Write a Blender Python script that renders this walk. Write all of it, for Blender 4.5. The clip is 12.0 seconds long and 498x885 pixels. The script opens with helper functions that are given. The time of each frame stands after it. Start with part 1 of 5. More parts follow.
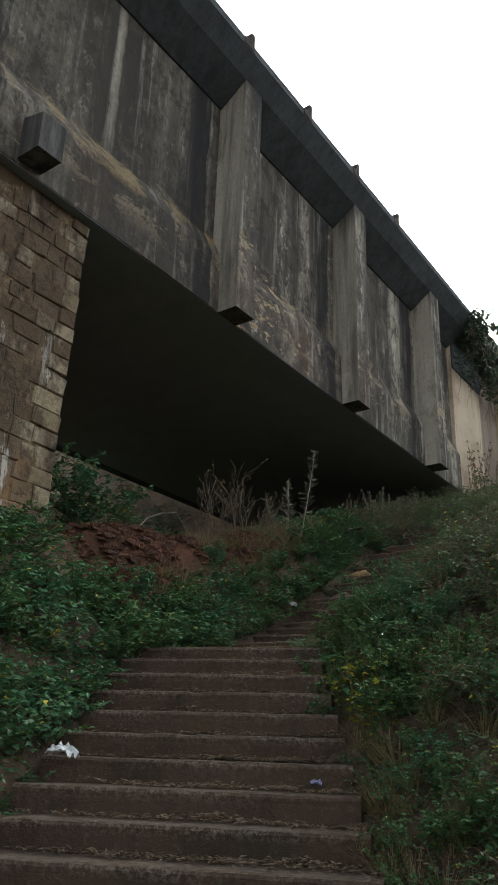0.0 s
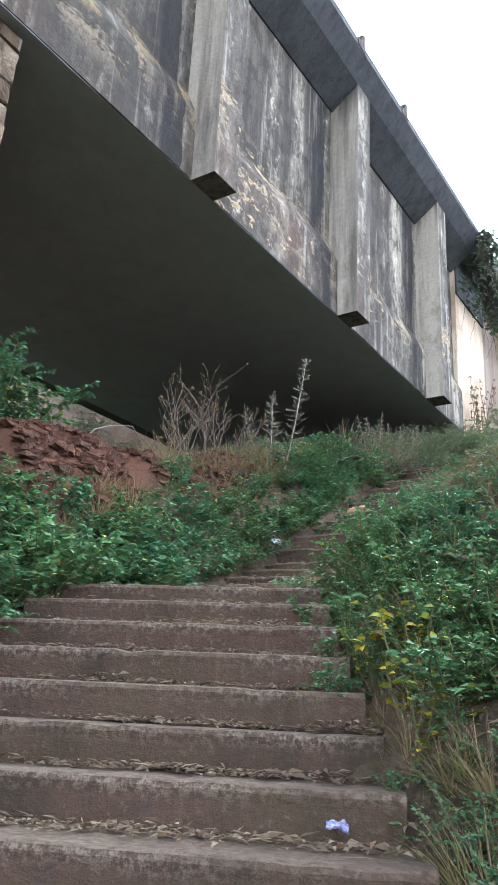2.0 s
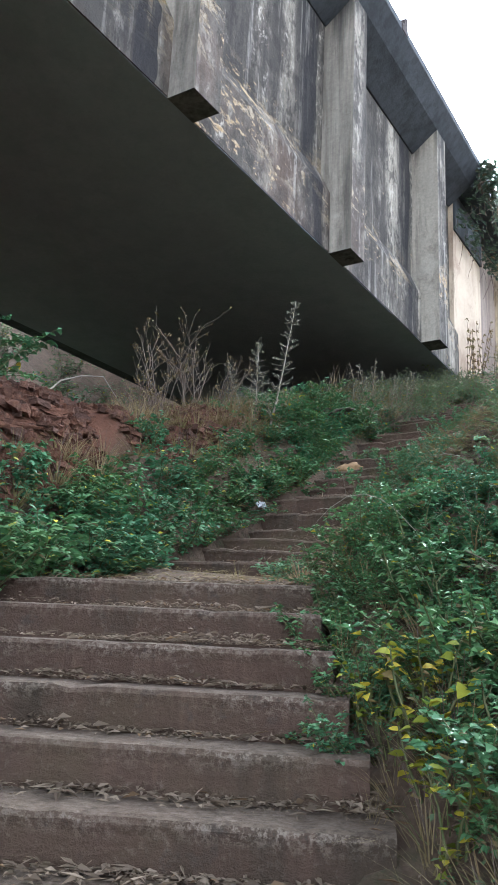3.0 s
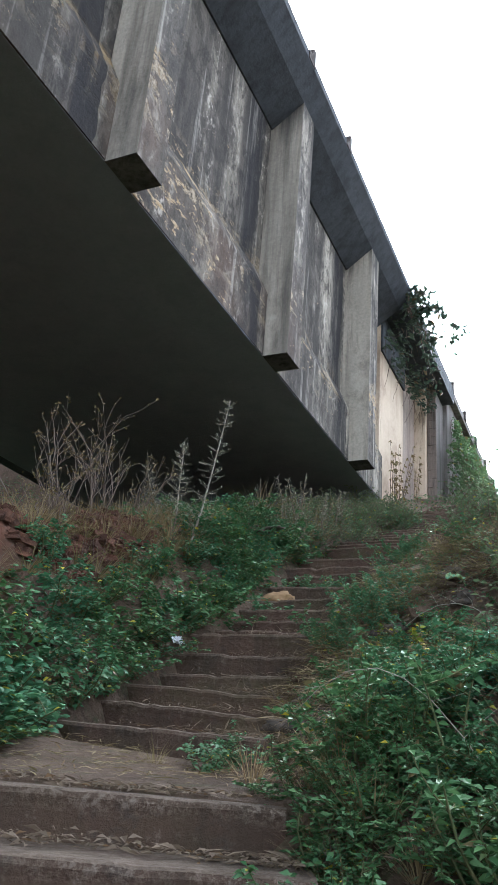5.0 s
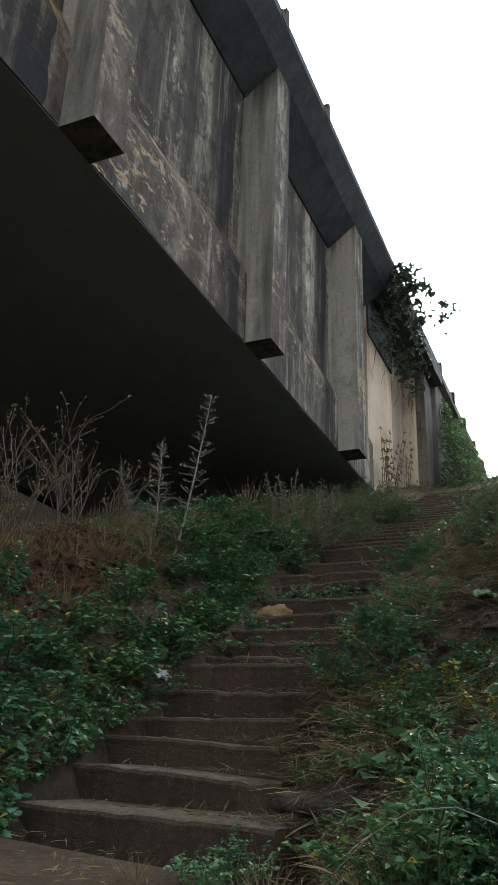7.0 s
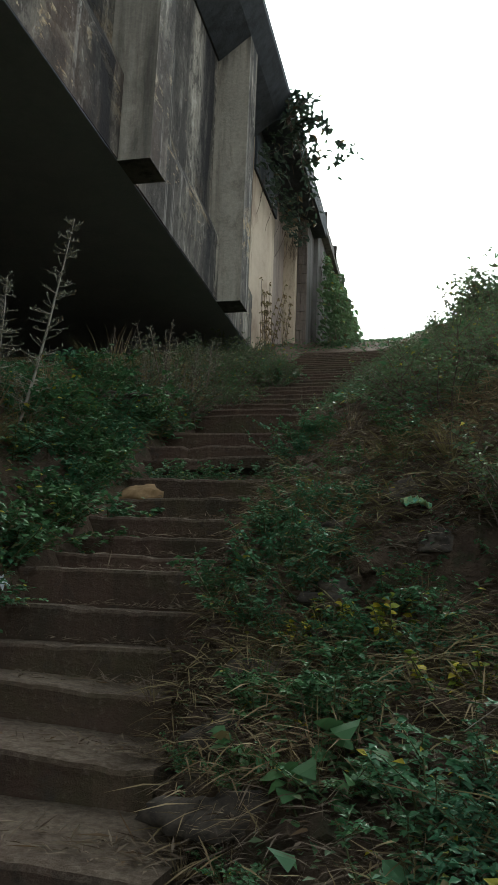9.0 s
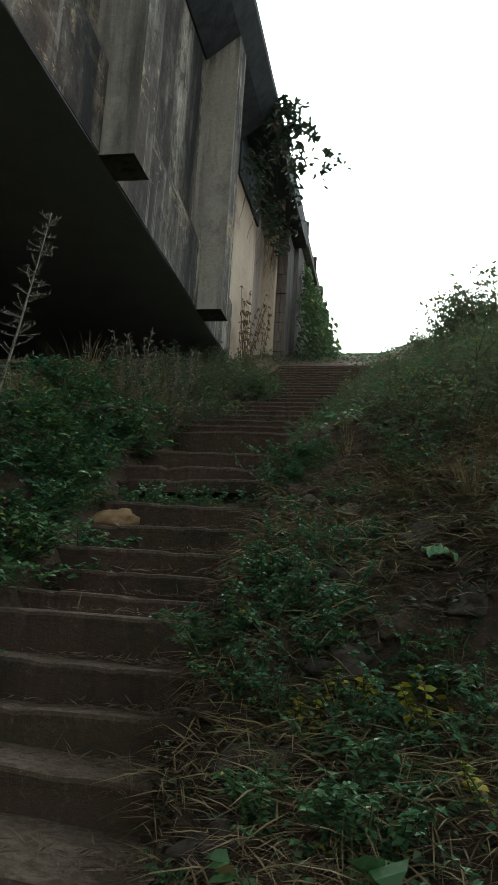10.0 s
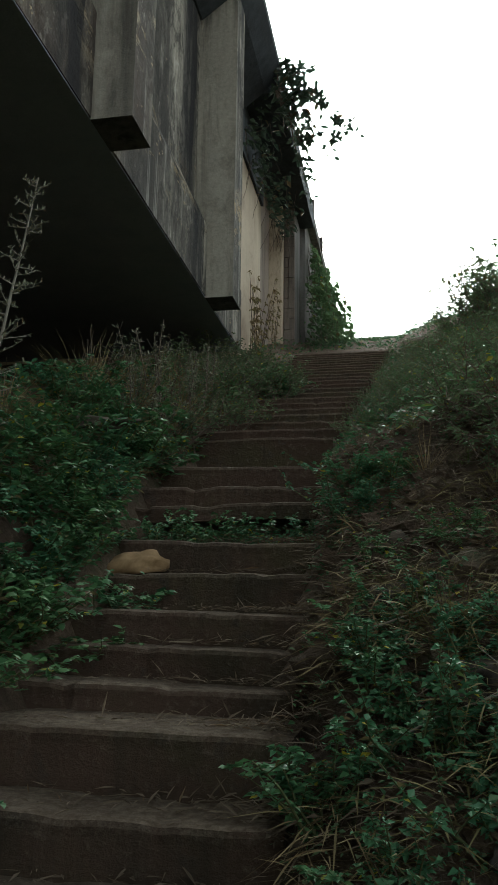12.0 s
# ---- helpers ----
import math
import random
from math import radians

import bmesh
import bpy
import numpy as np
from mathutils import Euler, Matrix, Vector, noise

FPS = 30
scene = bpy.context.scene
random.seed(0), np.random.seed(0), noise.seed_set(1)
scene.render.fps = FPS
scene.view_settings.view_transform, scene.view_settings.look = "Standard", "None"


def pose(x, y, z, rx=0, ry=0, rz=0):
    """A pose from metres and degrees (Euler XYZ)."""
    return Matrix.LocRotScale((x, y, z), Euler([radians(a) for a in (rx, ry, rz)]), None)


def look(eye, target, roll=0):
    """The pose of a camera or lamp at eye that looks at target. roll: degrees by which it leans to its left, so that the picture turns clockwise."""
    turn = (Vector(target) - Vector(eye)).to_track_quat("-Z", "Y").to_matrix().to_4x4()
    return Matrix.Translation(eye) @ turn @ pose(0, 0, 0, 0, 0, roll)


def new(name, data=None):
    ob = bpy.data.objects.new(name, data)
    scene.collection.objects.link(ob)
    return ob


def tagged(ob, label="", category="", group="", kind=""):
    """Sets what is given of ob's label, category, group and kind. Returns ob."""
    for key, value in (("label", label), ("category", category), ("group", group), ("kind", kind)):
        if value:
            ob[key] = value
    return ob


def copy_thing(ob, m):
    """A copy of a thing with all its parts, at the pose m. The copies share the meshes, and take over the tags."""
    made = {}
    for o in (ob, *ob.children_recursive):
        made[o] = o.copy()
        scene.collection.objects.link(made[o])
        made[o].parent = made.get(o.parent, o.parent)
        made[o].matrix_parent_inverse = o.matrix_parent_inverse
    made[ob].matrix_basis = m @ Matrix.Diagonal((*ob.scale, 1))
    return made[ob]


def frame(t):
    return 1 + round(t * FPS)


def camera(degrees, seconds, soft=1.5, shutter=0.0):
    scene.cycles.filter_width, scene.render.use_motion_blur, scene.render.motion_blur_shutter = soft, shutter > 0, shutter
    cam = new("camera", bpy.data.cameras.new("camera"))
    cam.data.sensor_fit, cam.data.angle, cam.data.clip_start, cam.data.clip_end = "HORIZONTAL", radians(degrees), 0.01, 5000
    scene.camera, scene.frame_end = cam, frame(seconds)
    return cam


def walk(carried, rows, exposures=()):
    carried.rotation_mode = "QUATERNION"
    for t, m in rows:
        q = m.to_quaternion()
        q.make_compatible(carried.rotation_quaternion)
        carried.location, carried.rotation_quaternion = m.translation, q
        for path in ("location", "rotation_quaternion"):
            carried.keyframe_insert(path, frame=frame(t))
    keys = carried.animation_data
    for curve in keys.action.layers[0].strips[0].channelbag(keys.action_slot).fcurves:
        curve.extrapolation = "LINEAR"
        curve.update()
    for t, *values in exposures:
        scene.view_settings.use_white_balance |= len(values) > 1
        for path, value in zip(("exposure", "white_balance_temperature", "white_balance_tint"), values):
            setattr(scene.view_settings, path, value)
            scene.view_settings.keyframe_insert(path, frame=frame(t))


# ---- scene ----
cam = camera(34.6, 12.0)
PATH = [
    (0, (-0.547, -0.064, 1.87), (-1.633, 1.44, 2.616), 2.0),
    (0.5, (-0.93, 0.458, 1.835), (-1.947, 2.0, 2.6), 3.9),
    (1, (-1.228, 0.851, 1.821), (-2.274, 2.421, 2.484), 1.3),
    (1.5, (-1.483, 1.299, 1.895), (-2.608, 2.809, 2.571), 2.9),
    (2, (-1.857, 1.819, 2.071), (-2.911, 3.388, 2.724), 2.9),
    (2.5, (-2.099, 2.222, 2.176), (-3.041, 3.874, 2.793), 1.5),
    (2.7, (-2.126, 2.282, 2.317), (-3.177, 3.906, 2.823), 2.6),
    (4.3, (-2.801, 3.016, 2.679), (-3.743, 4.679, 3.267), 4.1),
    (4.5, (-2.844, 3.007, 2.738), (-3.807, 4.605, 3.459), 2.6),
    (5, (-3.03, 3.321, 2.845), (-3.828, 4.979, 3.629), 4.9),
    (5.5, (-3.138, 3.487, 2.958), (-3.948, 5.186, 3.633), 5.4),
    (6, (-3.244, 3.66, 3.069), (-3.967, 5.42, 3.685), 3.9),
    (6.5, (-3.317, 3.852, 3.161), (-4.056, 5.587, 3.826), 2.8),
    (7, (-3.385, 3.959, 3.249), (-4.144, 5.648, 4.006), 2.1),
    (7.5, (-3.522, 4.166, 3.391), (-4.1, 5.93, 4.134), 1.2),
    (7.7, (-3.546, 4.223, 3.398), (-4.059, 6.004, 4.149), 0.9),
    (9.3, (-3.97, 5.106, 3.78), (-4.425, 7.018, 4.15), 2.2),
    (9.5, (-4.008, 5.168, 3.8), (-4.465, 7.065, 4.242), 1.8),
    (10, (-4.146, 5.407, 3.923), (-4.521, 7.324, 4.352), 3.6),
    (10.5, (-4.218, 5.609, 3.99), (-4.588, 7.511, 4.484), 1.6),
    (11, (-4.297, 5.754, 4.091), (-4.73, 7.66, 4.514), 3.1),
    (11.3, (-4.394, 5.859, 4.152), (-4.771, 7.786, 4.533), 1.1),
    (11.5, (-4.471, 6.029, 4.224), (-4.84, 7.961, 4.585), 2.6),
    (12, (-4.619, 6.369, 4.293), (-4.994, 8.292, 4.695), 0.8),
]
EXPOSURE = [(0.0, 1.6, 6300, 6), (0.5, 1.7, 6250, 6), (1.0, 2.0, 6050, 7), (1.5, 3.0, 5750, 10), (2.0, 3.65, 5650, 11), (2.7, 3.3, 5600, 11), (4.3, 3.55, 5650, 10), (5.0, 2.9, 5650, 10), (5.5, 2.65, 5700, 9), (6.0, 2.45, 5800, 8),
            (6.5, 1.95, 6100, 7), (7.5, 1.8, 6100, 5), (9.5, 1.4, 6200, 1), (10.5, 1.3, 6200, 0), (12.0, 1.28, 6250, -2)]
walk(cam, [(t, look(eye, target, roll)) for t, eye, target, roll in PATH], EXPOSURE)

# ---- world and sun: bright hazy overcast ----
world = bpy.data.worlds.new("hazy_sky")
scene.world = world
world.use_nodes = True
wn, wl = world.node_tree.nodes, world.node_tree.links
sky = wn.new("ShaderNodeTexSky")
sky.sky_type = "NISHITA"
sky.sun_disc = False
sky.sun_elevation, sky.sun_rotation = radians(34), radians(350)
sky.dust_density, sky.air_density = 4.0, 1.0
pale = wn.new("ShaderNodeHueSaturation")
pale.inputs["Saturation"].default_value = 0.2
wl.new(sky.outputs["Color"], pale.inputs["Color"])
wl.new(pale.outputs["Color"], wn["Background"].inputs["Color"])
wn["Background"].inputs["Strength"].default_value = 0.14
sun = new("sun", bpy.data.lights.new("sun", "SUN"))
sun.data.energy, sun.data.angle, sun.data.color = 0.5, radians(25), (1.0, 0.95, 0.88)
sun.matrix_world = look((-5, 32, 22), (0, 0, 0))

# ---- materials ----


class Mat:
    """A small node graph builder round one Principled shader."""

    def __init__(self, name, rough=0.9):
        self.m = bpy.data.materials.new(name)
        self.m.use_nodes = True
        self.n, self.l = self.m.node_tree.nodes, self.m.node_tree.links
        self.bsdf = self.n["Principled BSDF"]
        self.bsdf.inputs["Roughness"].default_value = rough
        self.bsdf.inputs["Specular IOR Level"].default_value = 0.25
        self.geo = self.n.new("ShaderNodeNewGeometry")

    def place(self, scale=(1, 1, 1), shift=(0, 0, 0)):
        mp = self.n.new("ShaderNodeMapping")
        mp.inputs["Scale"].default_value = scale
        mp.inputs["Location"].default_value = shift
        self.l.new(self.geo.outputs["Position"], mp.inputs["Vector"])
        return mp.outputs["Vector"]

    def noise(self, scale=(1, 1, 1), size=1.0, detail=5.0, rough=0.6, shift=(0, 0, 0), distort=0.0):
        t = self.n.new("ShaderNodeTexNoise")
        t.inputs["Scale"].default_value, t.inputs["Detail"].default_value = size, detail
        t.inputs["Roughness"].default_value, t.inputs["Distortion"].default_value = rough, distort
        self.l.new(self.place(scale, shift), t.inputs["Vector"])
        return t.outputs["Fac"]

    def ramp(self, fac, a, b, lo=0.0, hi=1.0):
        r = self.n.new("ShaderNodeMapRange")
        r.inputs["From Min"].default_value, r.inputs["From Max"].default_value = a, b
        r.inputs["To Min"].default_value, r.inputs["To Max"].default_value = lo, hi
        r.clamp = True
        self.l.new(fac, r.inputs["Value"])
        return r.outputs["Result"]

    def math(self, op, a, b=None):
        q = self.n.new("ShaderNodeMath")
        q.operation = op
        for i, v in enumerate((a, b)):
            if v is None:
                continue
            if isinstance(v, (int, float)):
                q.inputs[i].default_value = v
            else:
                self.l.new(v, q.inputs[i])
        return q.outputs["Value"]

    def mix(self, fac, a, b):
        q = self.n.new("ShaderNodeMix")
        q.data_type = "RGBA"
        for sock, v in ((q.inputs[0], fac), (q.inputs[6], a), (q.inputs[7], b)):
            if isinstance(v, (int, float)):
                sock.default_value = v
            elif isinstance(v, tuple):
                sock.default_value = (*v, 1)
            else:
                self.l.new(v, sock)
        return q.outputs[2]

    def random(self):
        return self.n.new("ShaderNodeObjectInfo").outputs["Random"]

    def island(self):
        return self.geo.outputs["Random Per Island"]

    def axis(self, which):
        q = self.n.new("ShaderNodeSeparateXYZ")
        self.l.new(self.geo.outputs["Position"], q.inputs[0])
        return q.outputs[which]

    def done(self, colour, bump=None, strength=0.4, distance=0.02):
        if isinstance(colour, tuple):
            self.bsdf.inputs["Base Color"].default_value = (*colour, 1)
        else:
            self.l.new(colour, self.bsdf.inputs["Base Color"])
        if bump is not None:
            b = self.n.new("ShaderNodeBump")
            b.inputs["Strength"].default_value, b.inputs["Distance"].default_value = strength, distance
            self.l.new(bump, b.inputs["Height"])
            self.l.new(b.outputs["Normal"], self.bsdf.inputs["Normal"])
        return self.m


def dark_tongues(k, c):
    """Dark ragged tongues hanging down from the joint below the deck."""
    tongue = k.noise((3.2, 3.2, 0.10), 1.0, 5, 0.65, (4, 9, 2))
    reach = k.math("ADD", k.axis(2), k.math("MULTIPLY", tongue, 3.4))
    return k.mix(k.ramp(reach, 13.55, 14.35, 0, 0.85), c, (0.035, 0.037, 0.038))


def concrete(name, pale, mid, dark, soot=0.5, seed=0.0, moss=0.0, hung=False):
    """Weathered concrete with vertical run-off streaks, soot and fine pits."""
    k = Mat(name, 0.92)
    streak = k.noise((2.6, 2.6, 0.16), 1.0, 6, 0.62, (seed, seed * 2, 0))
    fine = k.noise((9, 9, 0.5), 1.0, 4, 0.6, (seed, 0, 3))
    blotch = k.noise((0.6, 0.6, 0.45), 1.0, 6, 0.65, (seed, 5, seed))
    grain = k.noise((1, 1, 1), 22.0, 5, 0.7)
    c = k.mix(k.ramp(streak, 0.36, 0.62), mid, pale)
    c = k.mix(k.ramp(blotch, 0.42, 0.62, 0, 0.75), c, mid)
    c = k.mix(k.ramp(fine, 0.5, 0.72, 0, soot), c, dark)
    c = k.mix(k.ramp(streak, 0.5, 0.3, 0, soot), c, dark)
    if moss:
        c = k.mix(k.ramp(k.noise((1.4, 1.4, 0.5), 1.0, 5, 0.7, (3, seed, 9)), 0.55, 0.75, 0, moss), c, (0.05, 0.06, 0.03))
    c = k.mix(k.ramp(k.noise((1.9, 1.9, 0.5), 1.0, 8, 0.75, (seed, 2, 6), 0.5), 0.52, 0.68, 0, soot * 1.2), c, dark)
    c = k.mix(k.ramp(grain, 0.35, 0.75, 0, 0.35), c, dark)
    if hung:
        c = dark_tongues(k, c)
    return k.done(c, k.math("ADD", k.math("MULTIPLY", grain, 0.6), blotch), 0.5, 0.03)


def streaked_web():
    """The girder's side: streaked grey-brown concrete with broken ochre and cream patches low down."""
    k = Mat("web_concrete", 0.92)
    streak = k.noise((2.2, 2.2, 0.12), 1.0, 6, 0.62)
    fine = k.noise((7, 7, 0.35), 1.0, 5, 0.65, (0, 4, 3))
    blotch = k.noise((0.5, 0.5, 0.5), 1.0, 6, 0.7, (2, 5, 1))
    grain = k.noise((1, 1, 1), 18.0, 6, 0.72)
    broad = k.noise((0.9, 0.9, 0.10), 1.0, 4, 0.55, (9, 3, 0))
    patch = k.noise((1.6, 1.6, 0.7), 1.0, 8, 0.75, (3, 1, 6), 0.5)
    c = k.mix(k.ramp(streak, 0.40, 0.60), (0.105, 0.095, 0.08), (0.44, 0.40, 0.325))
    c = k.mix(k.ramp(broad, 0.42, 0.58, 0.8, 0.0), c, (0.05, 0.045, 0.038))
    c = k.mix(k.ramp(blotch, 0.44, 0.62, 0, 0.7), c, (0.145, 0.13, 0.105))
    c = k.mix(k.ramp(patch, 0.465, 0.57, 0, 0.78), c, (0.05, 0.045, 0.04))
    c = k.mix(k.ramp(fine, 0.50, 0.68, 0, 0.5), c, (0.03, 0.028, 0.027))
    c = k.mix(k.ramp(k.noise((5, 5, 0.18), 1.0, 5, 0.6, (6, 2, 0)), 0.60, 0.70, 0, 0.7), c, (0.52, 0.49, 0.43))
    z, y = k.axis(2), k.axis(1)
    fleck = k.noise((1, 1, 0.7), 4.2, 9, 0.8, (2, 8, 4), 0.3)
    c = k.mix(k.ramp(fleck, 0.52, 0.58, 0, 0.72), c, (0.035, 0.031, 0.027))
    c = k.mix(k.math("MULTIPLY", k.ramp(fleck, 0.45, 0.39, 0, 0.85), k.ramp(streak, 0.42, 0.58)), c, (0.50, 0.46, 0.39))
    rust = k.math("MULTIPLY", k.math("MULTIPLY", k.ramp(y, 13.5, 11.5), k.ramp(z, 9.6, 8.8)), k.ramp(k.noise((0.8, 0.8, 0.5), 1.0, 5, 0.65, (1, 6, 3)), 0.46, 0.64, 0, 0.4))
    c = k.mix(rust, c, (0.13, 0.075, 0.05))
    low = k.math("MULTIPLY", k.ramp(z, 9.75, 9.25), k.ramp(z, 8.35, 8.7))
    ragged = k.noise((1, 0.9, 1.7), 1.3, 7, 0.72, (1, 2.4, 0.6), 0.4)
    spall = k.math("MULTIPLY", low, k.ramp(ragged, 0.53, 0.57))
    c = k.mix(spall, c, k.mix(k.ramp(grain, 0.4, 0.6), (0.20, 0.15, 0.09), (0.52, 0.44, 0.32)))
    corner = k.math("MULTIPLY", k.math("MULTIPLY", k.ramp(y, 8.2, 8.5), k.ramp(y, 11.2, 9.0)), k.ramp(z, 9.9, 8.8))
    flakes = k.math("ADD", k.noise((1, 1.3, 3.0), 2.3, 9, 0.8, (4, 1, 1), 0.25), k.math("MULTIPLY", corner, 0.085))
    chips = k.math("MULTIPLY", k.ramp(z, 10.9, 10.2), k.ramp(flakes, 0.625, 0.64))
    c = k.mix(chips, c, k.mix(k.ramp(grain, 0.42, 0.6), (0.32, 0.22, 0.11), (0.64, 0.51, 0.33)))
    near = k.ramp(y, 8.1, 7.5)
    ledge = k.math("MULTIPLY", k.math("MULTIPLY", k.ramp(z, 9.42, 9.34), k.ramp(z, 8.85, 8.97)),
                   k.ramp(k.math("ADD", k.noise((1, 0.8, 1.3), 1.0, 8, 0.78, (0, 1.3, 0), 0.5), k.math("MULTIPLY", near, 0.05)), 0.56, 0.60))
    c = k.mix(ledge, c, k.mix(k.ramp(grain, 0.4, 0.6), (0.26, 0.175, 0.08), (0.58, 0.45, 0.25)))
    run = k.math("MULTIPLY", k.ramp(k.math("ABSOLUTE", k.math("SUBTRACT", k.math("ADD", y, k.math("MULTIPLY", k.noise((0, 0, 1.5), 1.0, 3, 0.6), 0.15)), 5.68)), 0.09, 0.02), k.math("MULTIPLY", k.ramp(z, 9.2, 9.7), k.ramp(fine, 0.35, 0.55, 0.3, 0.9)))
    soot = k.math("MULTIPLY", k.ramp(y, 8.6, 7.2), k.ramp(k.noise((0.7, 0.7, 0.25), 1.0, 5, 0.65, (4, 8, 1)), 0.30, 0.58, 0.75, 0.35))
    c = k.mix(soot, c, (0.045, 0.041, 0.034))
    c = k.mix(k.math("MULTIPLY", run, 0.8), c, (0.45, 0.41, 0.33))
    # Dark ragged stripe on the web just short of each rib.
    bay = k.math("FRACT", k.math("ADD", k.math("DIVIDE", k.math("SUBTRACT", y, 4.14), 3.76), k.math("MULTIPLY", k.noise((0, 1.2, 0.5), 1.0, 4, 0.6), 0.12)))
    rib_stripe = k.math("MULTIPLY", k.ramp(bay, 0.82, 0.91), k.ramp(k.noise((1, 3, 0.3), 1.5, 5, 0.7, (7, 2, 2)), 0.3, 0.5))
    c = k.mix(k.math("MULTIPLY", rib_stripe, 0.85), c, (0.022, 0.022, 0.025))
    c = dark_tongues(k, c)
    c = k.mix(k.ramp(grain, 0.4, 0.75, 0, 0.4), c, (0.04, 0.037, 0.034))
    h = k.math("ADD", k.math("MULTIPLY", grain, 0.5), k.math("MULTIPLY", spall, -0.8))
    return k.done(c, h, 0.6, 0.04)


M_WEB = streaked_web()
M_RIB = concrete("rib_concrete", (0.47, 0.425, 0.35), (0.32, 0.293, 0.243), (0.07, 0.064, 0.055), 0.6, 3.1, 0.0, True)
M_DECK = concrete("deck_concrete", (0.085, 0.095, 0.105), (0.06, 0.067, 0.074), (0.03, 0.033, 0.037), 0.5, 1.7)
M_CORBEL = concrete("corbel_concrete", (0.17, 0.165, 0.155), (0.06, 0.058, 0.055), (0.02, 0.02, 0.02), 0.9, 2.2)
M_SOFFIT = concrete("soffit_concrete", (0.25, 0.275, 0.31), (0.225, 0.25, 0.28), (0.18, 0.20, 0.225), 0.3, 5.2)


def cream_render():
    """Old cream render: broad brown damp stains, a few thin runs, worn patches."""
    k = Mat("cream_render", 0.93)
    blotch = k.noise((0.9, 0.9, 0.6), 1.0, 7, 0.7, (2, 2, 2), 0.4)
    run = k.noise((3.0, 3.0, 0.14), 1.0, 4, 0.5, (5, 1, 0))
    grain = k.noise((1, 1, 1), 20, 5, 0.7)
    c = k.mix(k.ramp(blotch, 0.38, 0.6), (0.60, 0.50, 0.37), (0.48, 0.38, 0.28))
    c = k.mix(k.ramp(blotch, 0.50, 0.66, 0, 0.75), c, (0.30, 0.21, 0.15))
    c = k.mix(k.ramp(k.noise((1.4, 1.4, 0.35), 1.0, 8, 0.78, (8, 3, 3), 0.3), 0.55, 0.64, 0, 0.7), c, (0.17, 0.125, 0.09))
    c = k.mix(k.ramp(run, 0.58, 0.72, 0, 0.55), c, (0.26, 0.19, 0.14))
    c = k.mix(k.ramp(grain, 0.5, 0.8, 0, 0.3), c, (0.35, 0.28, 0.21))
    return k.done(c, grain, 0.4, 0.02)


M_CREAM = cream_render()
M_PINK = concrete("buttress_render", (0.42, 0.35, 0.29), (0.33, 0.26, 0.21), (0.12, 0.09, 0.08), 0.45, 2.3)
M_RETAIN = concrete("retaining_concrete", (0.24, 0.23, 0.215), (0.15, 0.135, 0.12), (0.06, 0.055, 0.05), 0.6, 6.6, 0.6)
M_IRON = concrete("rusted_iron", (0.05, 0.04, 0.035), (0.04, 0.03, 0.025), (0.02, 0.015, 0.012), 0.5, 4.4)


def pier_dirt(k, c):
    """Soot, damp and broken limewash that run over stones and joints alike."""
    soot = k.noise((1, 1, 0.6), 1.7, 8, 0.78, (3, 3, 7), 0.4)
    wash = k.noise((1, 1.3, 0.35), 1.9, 7, 0.75, (0, 3, 2), 0.3)
    crust = k.noise((1, 1, 0.7), 1.1, 7, 0.72, (6, 2, 5), 0.5)
    c = k.mix(k.ramp(crust, 0.44, 0.52, 0, 0.85), c, (0.105, 0.072, 0.045))
    lower = k.math("MULTIPLY", k.ramp(k.axis(2), 5.3, 4.7), k.ramp(k.noise((1, 1, 0.6), 1.4, 6, 0.7, (2, 7, 1)), 0.40, 0.55, 0.2, 0.85))
    c = k.mix(lower, c, k.mix(k.ramp(crust, 0.4, 0.6), (0.27, 0.165, 0.085), (0.19, 0.14, 0.10)))
    c = k.mix(k.ramp(soot, 0.50, 0.60, 0, 0.85), c, (0.045, 0.033, 0.024))
    c = k.mix(k.math("MULTIPLY", k.ramp(wash, 0.57, 0.61, 0, 0.85), k.ramp(k.axis(2), 6.6, 5.6)), c, (0.58, 0.55, 0.50))
    return k.mix(k.ramp(k.noise((1, 1, 1), 9, 7, 0.78, (1, 5, 5)), 0.54, 0.64, 0, 0.7), c, (0.035, 0.027, 0.02))


def stone_mat():
    k = Mat("pier_stone", 0.9)
    r = k.random()
    big = k.noise((0.7, 0.7, 0.4), 1.0, 5, 0.65, (0, 1, 0))
    grain = k.noise((1, 1, 1), 16, 6, 0.72)
    c = k.mix(k.ramp(r, 0.0, 1.0), (0.10, 0.066, 0.038), (0.26, 0.18, 0.10))
    c = k.mix(k.ramp(r, 0.80, 0.84), c, (0.42, 0.35, 0.25))
    c = k.mix(k.ramp(big, 0.42, 0.66, 0, 0.8), c, (0.07, 0.05, 0.035))
    c = k.mix(k.ramp(k.noise((1, 3, 0.25), 1.0, 4, 0.6, (0, 3, 2)), 0.6, 0.7, 0, 0.7), c, (0.55, 0.52, 0.46))
    c = k.mix(k.ramp(grain, 0.4, 0.7, 0, 0.6), c, (0.05, 0.04, 0.03))
    return k.done(pier_dirt(k, c), grain, 0.8, 0.04)


def mortar_mat():
    k = Mat("pier_mortar", 0.95)
    g = k.noise((1, 1, 1), 14, 6, 0.7)
    c = k.mix(k.ramp(g, 0.35, 0.65), (0.10, 0.068, 0.042), (0.27, 0.195, 0.115))
    return k.done(pier_dirt(k, c), g, 0.6, 0.04)


